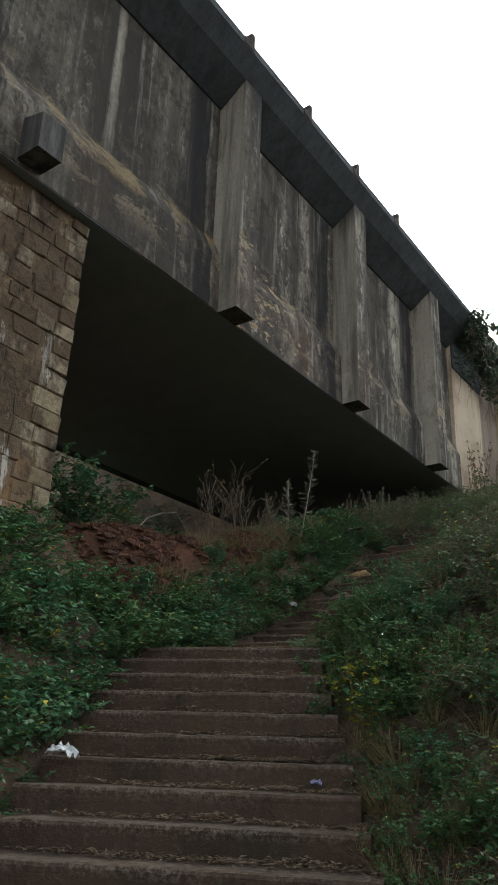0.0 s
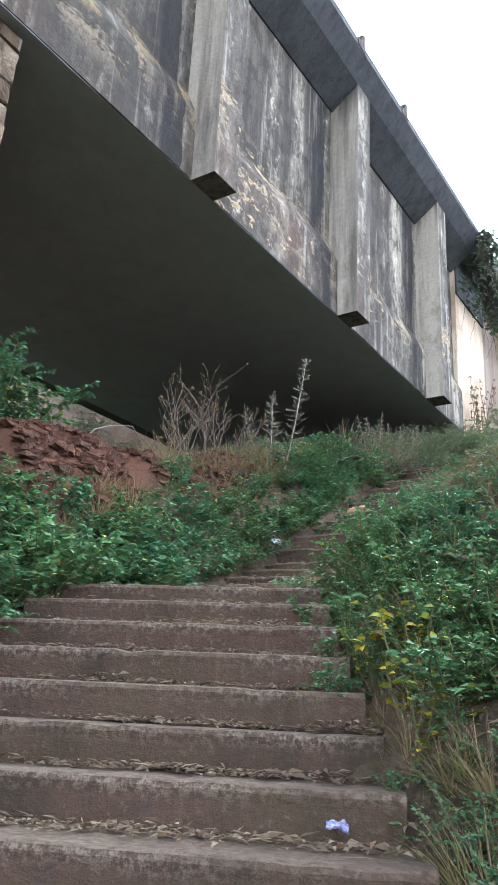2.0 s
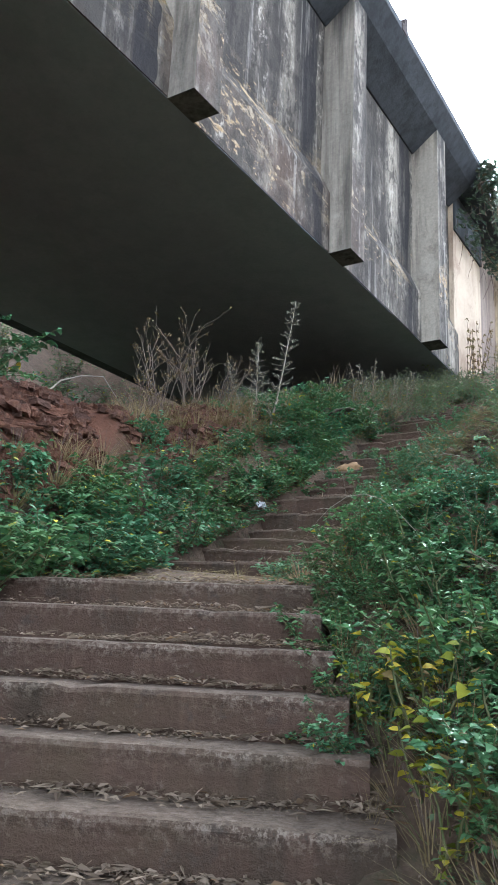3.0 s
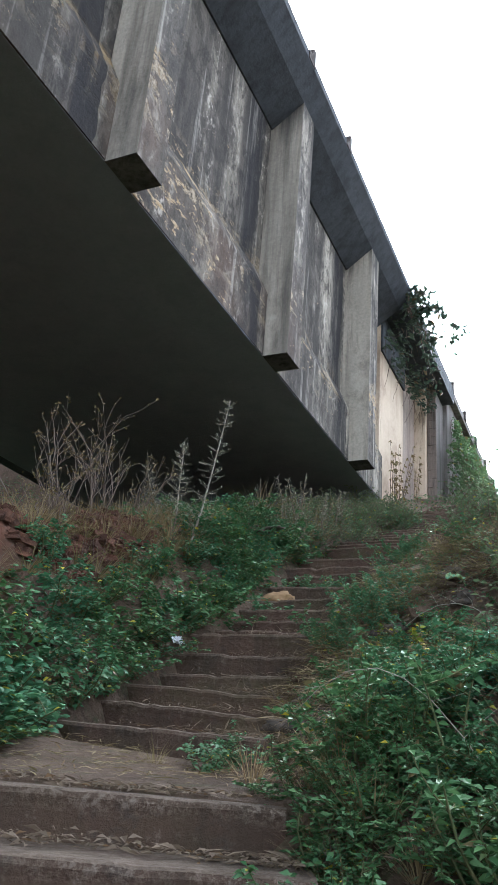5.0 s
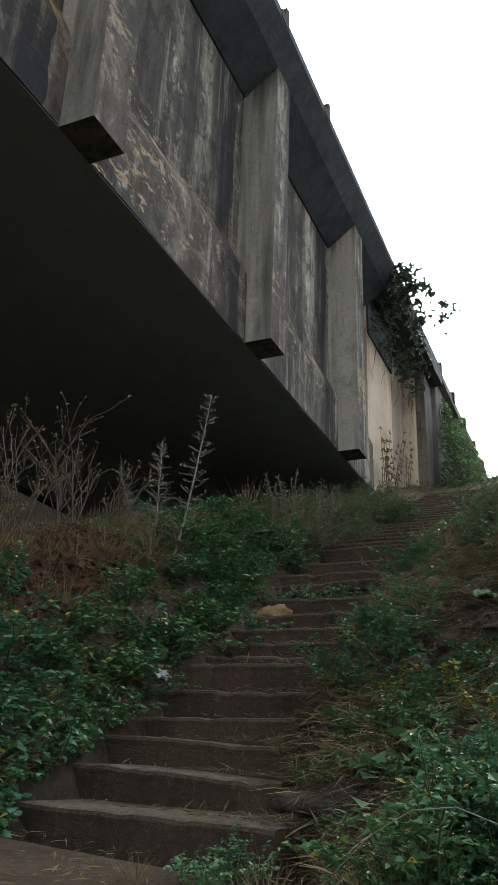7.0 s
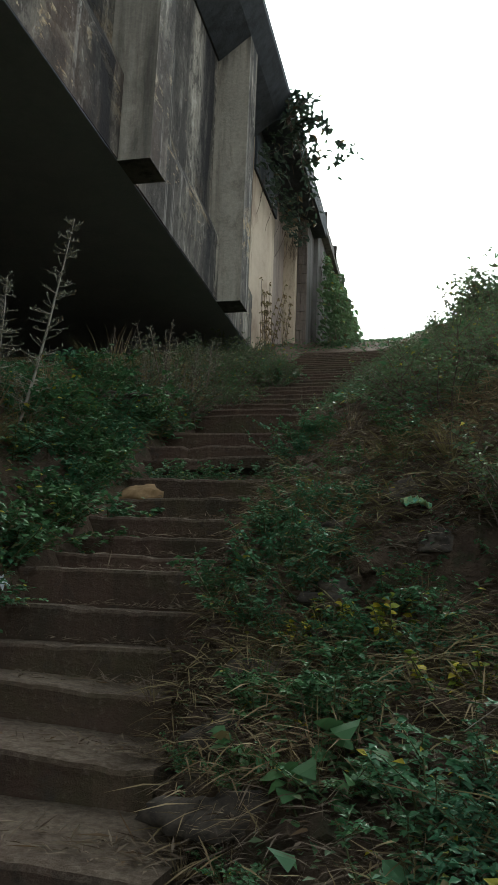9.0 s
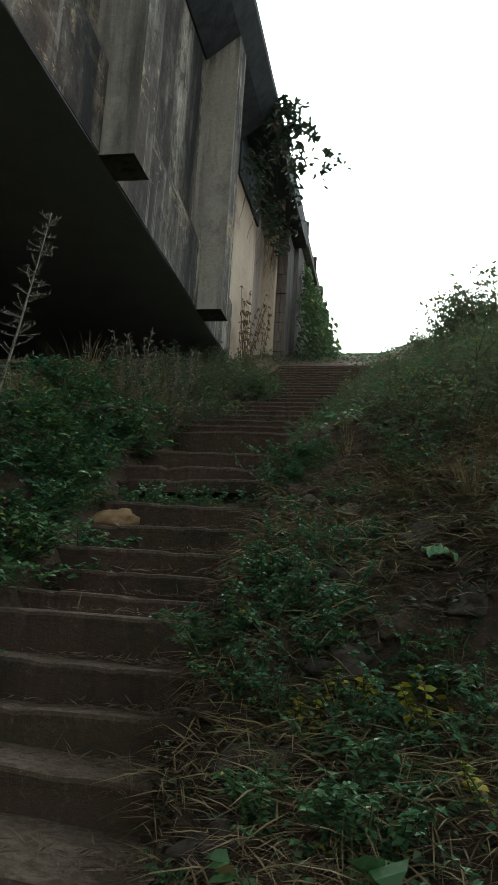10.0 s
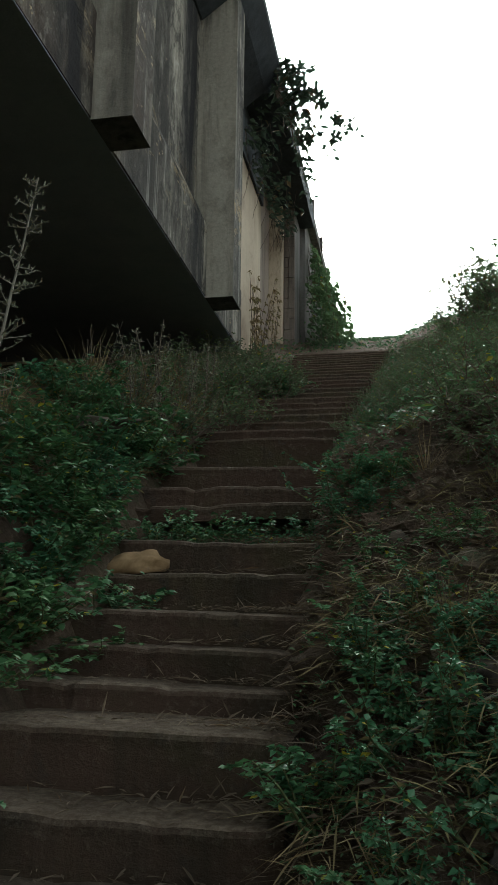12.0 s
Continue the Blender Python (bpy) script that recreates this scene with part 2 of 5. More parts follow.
def step_mat(name, rough_edge, dusty):
    """Dusty brown cement steps, paler and scuffed on the nosing, darker with damp."""
    k = Mat(name, 0.95)
    r = k.random()
    g = k.noise((1, 1, 1), 26, 6, 0.75)
    b = k.noise((1, 1, 1), 2.3, 6, 0.7, (3, 3, 3))
    c = k.mix(r, (0.066, 0.041, 0.028), (0.089, 0.057, 0.040))
    c = k.mix(k.ramp(k.noise((0.9, 0.9, 1.4), 1.0, 6, 0.72, (7, 1, 4)), 0.46, 0.62, 0, 0.85 - 0.6 * rough_edge), c, (0.062, 0.056, 0.026))
    c = k.mix(k.ramp(b, 0.45, 0.65, 0, 0.8), c, (0.075, 0.048, 0.034))
    c = k.mix(k.ramp(g, 0.56, 0.68, 0, 0.5), c, (0.17, 0.14, 0.115))
    c = k.mix(k.ramp(k.noise((1, 1, 1), 7, 5, 0.7, (8, 1, 1)), 0.56, 0.68, 0, 0.8), c, (0.055, 0.045, 0.036))
    damp = k.noise((1.8, 1.8, 0.35), 1.0, 6, 0.7, (2, 6, 2))
    c = k.mix(k.ramp(damp, 0.50, 0.66, 0, 0.75), c, (0.035, 0.029, 0.019))
    c = k.mix(k.ramp(damp, 0.42, 0.32, 0, 0.5), c, (0.15, 0.10, 0.072))
    local = k.n.new("ShaderNodeSeparateXYZ")
    k.l.new(k.n.new("ShaderNodeTexCoord").outputs["Object"], local.inputs[0])
    band = k.ramp(k.math("ADD", local.outputs[2], k.math("MULTIPLY", b, 0.09)), -0.022, 0.03)
    band = k.math("MULTIPLY", band, k.ramp(k.noise((1, 1, 1), 1.3, 4, 0.6, (9, 4, 1)), 0.38, 0.55, 0.25 * rough_edge, rough_edge))
    stone = k.noise((1, 1, 1), 38, 6, 0.8, (5, 2, 2))
    c = k.mix(k.math("MULTIPLY", band, k.ramp(stone, 0.48, 0.57, 0, 0.9)), c, (0.225, 0.19, 0.15))
    c = k.mix(k.math("MULTIPLY", band, k.ramp(stone, 0.44, 0.36, 0, 0.9)), c, (0.03, 0.028, 0.022))
    up = k.n.new("ShaderNodeSeparateXYZ")
    k.l.new(k.geo.outputs["Normal"], up.inputs[0])
    # Upward faces paler: dust, with sky light put into the colour.
    dust_light = k.math("MULTIPLY", k.ramp(up.outputs[2], 0.35, 0.9), k.ramp(k.noise((1, 1, 1), 5, 5, 0.7, (1, 7, 2)), 0.3, 0.6, 0.35, 1.0))
    c = k.mix(dust_light, c, k.mix(k.ramp(g, 0.4, 0.6), tuple(v * dusty for v in (0.10, 0.073, 0.049)), tuple(v * dusty for v in (0.21, 0.164, 0.118))))
    return k.done(c, k.math("ADD", g, b), 0.8, 0.025)


def soil_mat():
    k = Mat("soil", 1.0)
    g = k.noise((1, 1, 1), 19, 7, 0.75)
    b = k.noise((1, 1, 1), 1.1, 6, 0.7)
    c = k.mix(k.ramp(b, 0.4, 0.62), (0.075, 0.052, 0.036), (0.15, 0.105, 0.072))
    c = k.mix(k.ramp(k.noise((1, 1, 1), 5, 6, 0.7, (2, 0, 0)), 0.52, 0.66, 0, 0.7), c, (0.06, 0.07, 0.032))
    c = k.mix(k.ramp(g, 0.5, 0.75, 0, 0.55), c, (0.25, 0.18, 0.12))
    edge = k.math("ADD", k.math("ADD", k.axis(0), k.math("MULTIPLY", k.axis(1), 0.17)), k.math("MULTIPLY", k.noise((1, 1, 1), 1.6, 5, 0.7, (4, 4, 0)), 0.5))
    red = k.math("MULTIPLY", k.ramp(edge, -4.80, -5.02), k.math("MULTIPLY", k.ramp(k.axis(1), 5.0, 5.6), k.ramp(k.axis(1), 9.8, 8.4)))
    c = k.mix(k.math("MULTIPLY", red, k.ramp(g, 0.3, 0.5, 0.6, 1)), c, (0.155, 0.072, 0.044))
    return k.done(c, k.math("ADD", g, b), 1.0, 0.06)


def red_earth_mat():
    k = Mat("red_earth", 1.0)
    g = k.noise((1, 1, 1), 12, 7, 0.75)
    c = k.mix(k.ramp(g, 0.35, 0.65), (0.075, 0.036, 0.023), (0.19, 0.09, 0.055))
    c = k.mix(k.math("MULTIPLY", k.island(), 0.8), c, (0.06, 0.035, 0.026))
    return k.done(c, g, 0.9, 0.05)


def leaf_mat(name, a, b, c2, yellow=0.0, gloss=0.7, shine=0.15):
    """Leaves: each one of its own green, some yellowed or browned; a little light passes through."""
    k = Mat(name, gloss)
    r = k.island()
    q = k.n.new("ShaderNodeMath")
    q.operation = "FRACT"
    k.l.new(k.math("MULTIPLY", r, 7.31), q.inputs[0])
    c = k.mix(q.outputs[0], a, b)
    c = k.mix(k.ramp(k.noise((1, 1, 1), 1.3, 3, 0.5), 0.4, 0.65, 0, 0.8), c, c2)
    if yellow:
        c = k.mix(k.ramp(r, 1 - yellow, 1 - yellow + 0.02), c, (0.42, 0.36, 0.04))
    c = k.mix(k.ramp(k.math("FRACT", k.math("MULTIPLY", r, 13.7)), 0.93, 0.96, 0, 0.8), c, (0.16, 0.10, 0.05))
    k.bsdf.inputs["Specular IOR Level"].default_value = shine
    tr = k.n.new("ShaderNodeBsdfTranslucent")
    k.l.new(c, tr.inputs["Color"])
    ms = k.n.new("ShaderNodeMixShader")
    ms.inputs[0].default_value = 0.25
    k.l.new(k.bsdf.outputs[0], ms.inputs[1])
    k.l.new(tr.outputs[0], ms.inputs[2])
    k.l.new(ms.outputs[0], k.n["Material Output"].inputs["Surface"])
    return k.done(c)


def plain_mat(name, a, b, size=8.0, rough=0.8):
    k = Mat(name, rough)
    g = k.noise((1, 1, 1), size, 5, 0.7)
    return k.done(k.mix(k.ramp(g, 0.35, 0.65), a, b), g, 0.5, 0.01)


def quoin_mat():
    k = Mat("quoin_stone", 0.9)
    grain = k.noise((1, 1, 1), 13, 6, 0.72)
    c = k.mix(k.random(), (0.27, 0.215, 0.13), (0.47, 0.40, 0.27))
    c = k.mix(k.ramp(k.noise((1, 1, 1), 3.2, 5, 0.7), 0.45, 0.58, 0, 0.9), c, (0.09, 0.06, 0.04))
    c = k.mix(k.ramp(grain, 0.45, 0.7, 0, 0.5), c, (0.08, 0.06, 0.04))
    return k.done(k.mix(0.4, c, pier_dirt(k, c)), grain, 0.8, 0.03)


M_QUOIN = quoin_mat()
M_STONE, M_MORTAR, M_SOIL, M_RED = stone_mat(), mortar_mat(), soil_mat(), red_earth_mat()
M_STEP, M_STEP_UP = step_mat("step_cement", 0.9, 0.56), step_mat("trodden_step_cement", 0.3, 0.82)
M_LEAF = leaf_mat("shrub_leaf", (0.052, 0.13, 0.052), (0.12, 0.235, 0.088), (0.065, 0.18, 0.098), 0.03, 0.5, 0.24)
M_LEAF_DULL = leaf_mat("dull_leaf", (0.08, 0.13, 0.065), (0.175, 0.235, 0.115), (0.12, 0.165, 0.095), 0.03, 0.55, 0.2)
M_LEAF_YELLOW = leaf_mat("yellowing_leaf", (0.10, 0.15, 0.02), (0.30, 0.30, 0.03), (0.12, 0.18, 0.03), 0.35)
M_IVY = leaf_mat("ivy_leaf", (0.10, 0.17, 0.07), (0.17, 0.26, 0.12), (0.11, 0.19, 0.10), 0.02, 0.5, 0.35)
M_TREE = leaf_mat("sapling_leaf", (0.045, 0.075, 0.05), (0.08, 0.115, 0.075), (0.055, 0.09, 0.065), 0.0, 0.4, 0.5)
M_STALK = plain_mat("green_stalk", (0.06, 0.08, 0.03), (0.11, 0.11, 0.05))
M_TWIG = plain_mat("dry_twig", (0.075, 0.057, 0.045), (0.155, 0.12, 0.095), 10, 0.9)
M_STALE = plain_mat("bleached_stalk", (0.18, 0.16, 0.13), (0.30, 0.27, 0.225), 10, 0.9)
M_STRAW = leaf_mat("straw", (0.20, 0.15, 0.08), (0.36, 0.28, 0.16), (0.16, 0.15, 0.06), 0.0, 0.8)
M_LITTER = leaf_mat("dead_leaf", (0.085, 0.062, 0.042), (0.27, 0.215, 0.155), (0.14, 0.11, 0.08), 0.0, 0.85)
M_PALE = leaf_mat("bleached_seed", (0.19, 0.19, 0.14), (0.31, 0.31, 0.23), (0.23, 0.25, 0.18), 0.0, 0.8)
M_GRASS = leaf_mat("grass_blade", (0.09, 0.14, 0.045), (0.18, 0.21, 0.08), (0.20, 0.19, 0.08), 0.0, 0.6)
M_ROCK_BROWN = plain_mat("brown_rock", (0.17, 0.105, 0.05), (0.33, 0.22, 0.115), 7, 0.9)
M_ROCK_GREY = plain_mat("grey_rock", (0.035, 0.03, 0.025), (0.11, 0.09, 0.07), 11, 0.95)

# ---- mesh helpers ----


def mesh_from(name, verts, faces, material, smooth=False):
    me = bpy.data.meshes.new(name)
    me.from_pydata([tuple(v) for v in verts], [], faces)
    me.materials.append(material)
    me.update()
    if smooth:
        me.polygons.foreach_set("use_smooth", [True] * len(me.polygons))
    return me


def part(name, data, parent, label="", m=None):
    ob = new(name, data)
    ob.parent = parent
    if m is not None:
        ob.matrix_basis = m
    return tagged(ob, label)


def group_root(name, label, category, at=(0, 0, 0), kind="", group=""):
    ob = new(name)
    ob.location = at
    ob.empty_display_size = 0.2
    return tagged(ob, label, category, group, kind)


def box_mesh(name, lo, hi, material, bevel=0.0, wobble=0.0, cuts=0, seed=0):
    """A box between two corners, its edges rounded and its faces slightly uneven."""
    bm = bmesh.new()
    bmesh.ops.create_cube(bm, size=1.0)
    size = [hi[i] - lo[i] for i in range(3)]
    for v in bm.verts:
        v.co = Vector([lo[i] + (v.co[i] + 0.5) * size[i] for i in range(3)])
    if cuts:
        bmesh.ops.subdivide_edges(bm, edges=bm.edges[:], cuts=cuts, use_grid_fill=True)
    elif bevel:
        bmesh.ops.bevel(bm, geom=bm.edges[:], offset=bevel, segments=2, affect="EDGES", profile=0.6)
    if wobble:
        for v in bm.verts:
            v.co += noise.noise_vector(v.co * 2.3 + Vector((seed, seed, 0))) * wobble
    me = bpy.data.meshes.new(name)
    bm.to_mesh(me)
    bm.free()
    me.materials.append(material)
    return me


def prism_mesh(name, section, y0, y1, material, segs=1, wobble=0.0):
    """A closed outline of (x, z) points drawn out along y."""
    n, verts, faces = len(section), [], []
    for s in range(segs + 1):
        y = y0 + (y1 - y0) * s / segs
        for x, z in section:
            v = Vector((x, y, z))
            if wobble:
                v += noise.noise_vector(v * 1.1) * wobble
            verts.append(v)
    for s in range(segs):
        for i in range(n):
            j = (i + 1) % n
            faces.append((s * n + i, (s + 1) * n + i, (s + 1) * n + j, s * n + j))
    faces.append(tuple(range(n)))
    faces.append(tuple(segs * n + i for i in reversed(range(n))))
    me = mesh_from(name, verts, faces, material)
    bm = bmesh.new()
    bm.from_mesh(me)
    bmesh.ops.recalc_face_normals(bm, faces=bm.faces[:])
    bm.to_mesh(me)
    bm.free()
    return me


# ---- the climb: middle line of the steps, and the ground on both sides ----
LINE = [(0.8, -6.0, 0.30), (-0.7, -2.0, 0.32), (-2.03, 1.03, 0.34), (-4.72, 5.53, 2.79), (-4.95, 6.4, 2.90), (-5.2, 7.04, 3.04), (-5.5, 8.1, 3.39),
        (-5.55, 8.95, 3.9), (-5.58, 9.75, 4.27), (-5.62, 10.4, 4.62), (-5.68, 11.1, 5.02), (-5.68, 12.3, 5.57), (-5.62, 19.9, 8.70), (-5.5, 22.5, 9.78), (-5.3, 27.5, 11.6), (-5.3, 60.0, 11.8)]
HALF = [1.5, 1.4, 1.22, 0.80, 0.75, 0.62, 0.54, 0.54, 0.52, 0.52, 0.52, 0.52, 0.80, 0.85, 0.85, 1.0]


def nearest(x, y):
    """Height of the climb, distance to the right of its middle, and half width, for a place in plan."""
    best = None
    for i in range(len(LINE) - 1):
        (ax, ay, az), (bx, by, bz) = LINE[i], LINE[i + 1]
        dx, dy = bx - ax, by - ay
        u = ((x - ax) * dx + (y - ay) * dy) / (dx * dx + dy * dy)
        u = min(1.0, max(0.0, u))
        px, py = ax + dx * u, ay + dy * u
        d = math.hypot(x - px, y - py)
        if best is None or d < best[0]:
            side = 1.0 if (x - px) * dy - (y - py) * dx > 0 else -1.0
            best = (d, az + (bz - az) * u, side, HALF[i] + (HALF[i + 1] - HALF[i]) * u)
    return best[1], best[0] * best[2], best[3]


def smooth_step(a, b, v):
    t = min(1.0, max(0.0, (v - a) / (b - a)))
    return t * t * (3 - 2 * t)


def ground_z(x, y):
    zc, d, half = nearest(x, y)
    rough = noise.fractal(Vector((x * 0.7, y * 0.7, 0.0)), 1.0, 2.0, 4) * 0.12
    if abs(d) < half - (0.13 if d > 0 and 0.9 < y < 5.4 else 0.0):
        return zc - 0.30 if y > 0.9 and not (5.75 < y < 6.75) and y < 19.9 else zc - 0.02
    e = max(0.0, abs(d) - half)
    if d < 0:
        amp = float(np.interp(y, [-4, 2, 5, 8.3, 9.5, 10.5, 12, 14, 30], [0.7, 0.9, 1.15, 1.1, 1.0, 0.8, 0.5, 0.3, 0.15]))
        z = zc - 0.04 + amp * (smooth_step(-0.1, 0.7, e) if y > 7.0 else smooth_step(0.0, 1.35, e) if y < 5.5 else smooth_step(0.0, 1.0, e))
        z += 0.13 * smooth_step(0.35, 1.15, e) * smooth_step(4.6, 5.6, y) * (1.0 - smooth_step(7.4, 9.4, y))
        if x < -8.2 and y < 17.5:
            z += (4.7 + 0.1 * (y - 8.0) - z) * smooth_step(-8.2, -10.0, x)
        if x < -12.4:
            z += min(12.0, 0.85 * (-12.4 - x)) if y < 60 else 0.0
    else:
        flat = smooth_step(11.0, 12.4, y) * (1.0 - smooth_step(18.0, 20.5, y))
        run = e - 0.75 * flat * smooth_step(0.0, 1.2, e)
        z = zc - 0.04 - 0.12 * flat + 0.10 * smooth_step(0.0, 0.25, e) + (0.44 - 0.17 * smooth_step(13.0, 17.5, y)) * min(run, 6.0) + 0.16 * max(0.0, min(e - 6.0, 20.0))
    return z + rough * smooth_step(0.0, 0.8, e)


def build_ground():
    xs = list(np.arange(-14.0, 4.0, 0.16))
    xs = [-400, -150, -60, -34, -22, -17] + xs + [4.6, 5.5, 7, 9, 13, 20, 34, 70, 150, 400]
    ys = [-400, -150, -60, -30, -16, -10, -7] + list(np.arange(-5.0, 29.0, 0.16)) + [29.6, 31, 34, 38, 44, 55, 80, 150, 400]
    verts = [(x, y, ground_z(x, y) if abs(x) < 40 and abs(y) < 60 else ground_z(max(-39, min(39, x)), max(-59, min(59, y)))) for y in ys for x in xs]
    nx = len(xs)
    faces = [(j * nx + i, j * nx + i + 1, (j + 1) * nx + i + 1, (j + 1) * nx + i) for j in range(len(ys) - 1) for i in range(nx - 1)]
    ob = new("ground", mesh_from("ground", verts, faces, M_SOIL, True))
    return tagged(ob, "sloping brown and reddish earth bank beside the steps", "ground", kind="structure")


ground = build_ground()

# ---- bridge girder ----
SOFFIT, TOP, WEB, FLANGE, RIB, EDGE, BACK = 8.04, 12.78, -7.12, -6.95, -6.61, -6.37, -13.1
Y0, Y1 = -14.0, 17.55
RIBS = [-10.88, -7.12, -3.36, 7.90, 11.66, 15.40]


def build_bridge():
    b = group_root("bridge", "weathered grey concrete girder bridge with run-off streaks", "bridge", kind="structure")
    part("web", prism_mesh("web", [(WEB, 9.35), (WEB, 11.96), (WEB - 0.35, 11.96), (WEB - 0.35, 9.35)], Y0, Y1, M_WEB, 60, 0.012), b,
         "streaked grey concrete web with broken cream patches")
    part("bottom_flange", prism_mesh("bottom_flange", [(FLANGE, SOFFIT), (FLANGE, 8.98), (WEB + 0.01, 9.34), (WEB - 0.35, 9.34), (WEB - 0.35, SOFFIT)], Y0, Y1, M_WEB, 60, 0.012), b)
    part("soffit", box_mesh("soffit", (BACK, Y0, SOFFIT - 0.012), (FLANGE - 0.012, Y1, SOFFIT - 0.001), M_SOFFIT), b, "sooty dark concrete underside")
    part("far_web", box_mesh("far_web", (BACK - 0.3, Y0, SOFFIT), (BACK, Y1, 12.3), M_DECK), b)
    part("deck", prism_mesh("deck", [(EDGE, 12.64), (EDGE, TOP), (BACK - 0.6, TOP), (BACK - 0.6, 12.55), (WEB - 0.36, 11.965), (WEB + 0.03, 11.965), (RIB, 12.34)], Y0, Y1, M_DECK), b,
         "dark overhanging concrete deck edge")
    for y in RIBS:
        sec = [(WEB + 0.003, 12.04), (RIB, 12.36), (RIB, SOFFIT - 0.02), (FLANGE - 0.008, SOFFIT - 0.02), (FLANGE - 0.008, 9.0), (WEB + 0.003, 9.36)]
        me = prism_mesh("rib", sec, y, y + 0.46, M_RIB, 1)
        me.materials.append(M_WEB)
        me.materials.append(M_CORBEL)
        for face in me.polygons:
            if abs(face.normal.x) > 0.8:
                # Front and back faces use the darker, mottled web material.
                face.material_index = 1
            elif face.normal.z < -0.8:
                # Undersides are darker: shade put into the colour.
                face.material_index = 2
        part("rib", me, b, "pale grey concrete rib with a mottled front")
    sec = [(FLANGE + 0.004, 8.68), (RIB + 0.02, 8.58), (RIB + 0.02, 8.10), (FLANGE + 0.004, 8.10)]
    part("corbel", prism_mesh("corbel", sec, 4.16, 4.50, M_CORBEL, 3, 0.015), b, "short blackened concrete bracket over the pier")
    for n in range(40):
        y = -12.46 + 1.83 * n
        if 14.5 < y < 22.0:
            continue
        outline = [(-0.17, -0.12), (-0.17, 0.015), (-0.05, 0.05), (0.0, 0.22), (0.09, 0.24), (0.09, -0.12)]
        verts = [(x, y + u, TOP + v) for x in (EDGE - 0.13, EDGE + 0.01) for u, v in outline]
        faces = [tuple(range(6)), tuple(range(11, 5, -1))] + [(i, i + 6, (i + 1) % 6 + 6, (i + 1) % 6) for i in range(6)]
        part("railing_post", mesh_from("railing_post", verts, faces, M_IRON), b, "stub of a dark railing post with a sloping foot")
    return b


bridge = build_bridge()


def build_abutment():
    a = group_root("wall_abutment", "cream rendered abutment wall with a buttress and stained concrete beyond", "wall", kind="structure")
    part("panel", box_mesh("panel", (-13.0, 17.56, 2.0), (-7.02, 19.5, 12.3), M_CREAM, 0.0, 0.01, 6), a, "cream rendered wall panel with brown stains")
    part("panel", box_mesh("panel", (-13.0, 19.5, 2.0), (-7.16, 21.2, 12.3), M_PINK, 0.0, 0.01, 6), a, "pinkish brown rendered panel")
    part("buttress", box_mesh("buttress", (-13.0, 21.2, 2.0), (-6.88, 21.42, 12.3), M_CREAM, 0.02), a, "cream rendered corner strip")
    part("return_wall", box_mesh("return_wall", (-13.0, 21.43, 2.0), (-6.66, 22.3, TOP - 0.48), M_RETAIN, 0.02), a, "brick return wall")
    part("retaining_wall", box_mesh("retaining_wall", (-13.0, 22.31, 2.0), (-6.56, 60, 12.55), M_RETAIN, 0.0, 0.02, 12), a, "stained grey concrete retaining wall")
    part("coping", box_mesh("coping", (-13.0, 22.31, 12.56), (-6.40, 60, TOP), M_RETAIN, 0.0, 0.015, 12), a, "stained grey concrete coping")
    # Added dark slab: stands in for the deck's shade on the cream panel.
    part("shade_slab", prism_mesh("shade_slab", [(-7.5, 11.45), (-6.98, 11.40), (-6.97, 12.30), (-7.5, 12.30)], 17.57, 19.5, M_DECK, 8, 0.02), a, "added dark slab in place of the shade below the deck")
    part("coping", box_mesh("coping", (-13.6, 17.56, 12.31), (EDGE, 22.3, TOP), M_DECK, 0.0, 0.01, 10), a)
    return a


abutment = build_abutment()


def build_pier():
    p = group_root("pier", "old brown stone masonry bridge pier with dark joints", "pier", kind="structure")
    part("core", box_mesh("core", (-12.6, 2.2, 2.0), (-7.10, 5.26, 8.03), M_MORTAR), p, "dark mortar")
    rng = random.Random(4)
    units = []
    for q in range(6):
        bm = bmesh.new()
        bmesh.ops.create_cube(bm, size=1.0)
        bmesh.ops.bevel(bm, geom=bm.edges[:], offset=0.06, segments=1, affect="EDGES")
        for v in bm.verts:
            v.co += noise.noise_vector(v.co * 2.1 + Vector((q * 7.0, 0, 0))) * 0.09
        for mat in (M_STONE, M_QUOIN):
            me = bpy.data.meshes.new("stone")
            bm.to_mesh(me)
            me.materials.append(mat)
            units.append(me)
        bm.free()
    z, row = 2.6, 0
    while z < 7.98:
        h = min(rng.uniform(0.17, 0.29), 8.0 - z)
        y = 5.43 - 0.022 * (8.0 - z)
        first = True
        while y > 2.3:
            w = rng.uniform(0.2, 0.44) if first else rng.uniform(0.16, 0.44)
            pale = (first or (rng.random() < 0.12 and y > 4.4)) and 4.2 < z < 7.1
            out = 0.012 + rng.uniform(-0.022, 0.016) + (0.008 if first else 0.0)
            me = units[2 * rng.randrange(6) + (1 if pale and rng.random() < 0.75 else 0)]
            st = part("stone", me, p)
            st.matrix_basis = Matrix.LocRotScale((-7.10 + out - 0.14, y - w / 2, z + h / 2), Euler((rng.uniform(-0.05, 0.05), rng.uniform(-0.03, 0.03), rng.uniform(-0.03, 0.03))), (0.28, w * rng.uniform(0.94, 1.02), h * rng.uniform(0.92, 1.03)))
            y -= w
            first = False
        z += h
        row += 1
    return p


pier = build_pier()

# ---- steps ----
STEPS = []
NRM, ALONG = Vector((-0.397, 0.918, 0)), Vector((0.918, 0.397, 0))
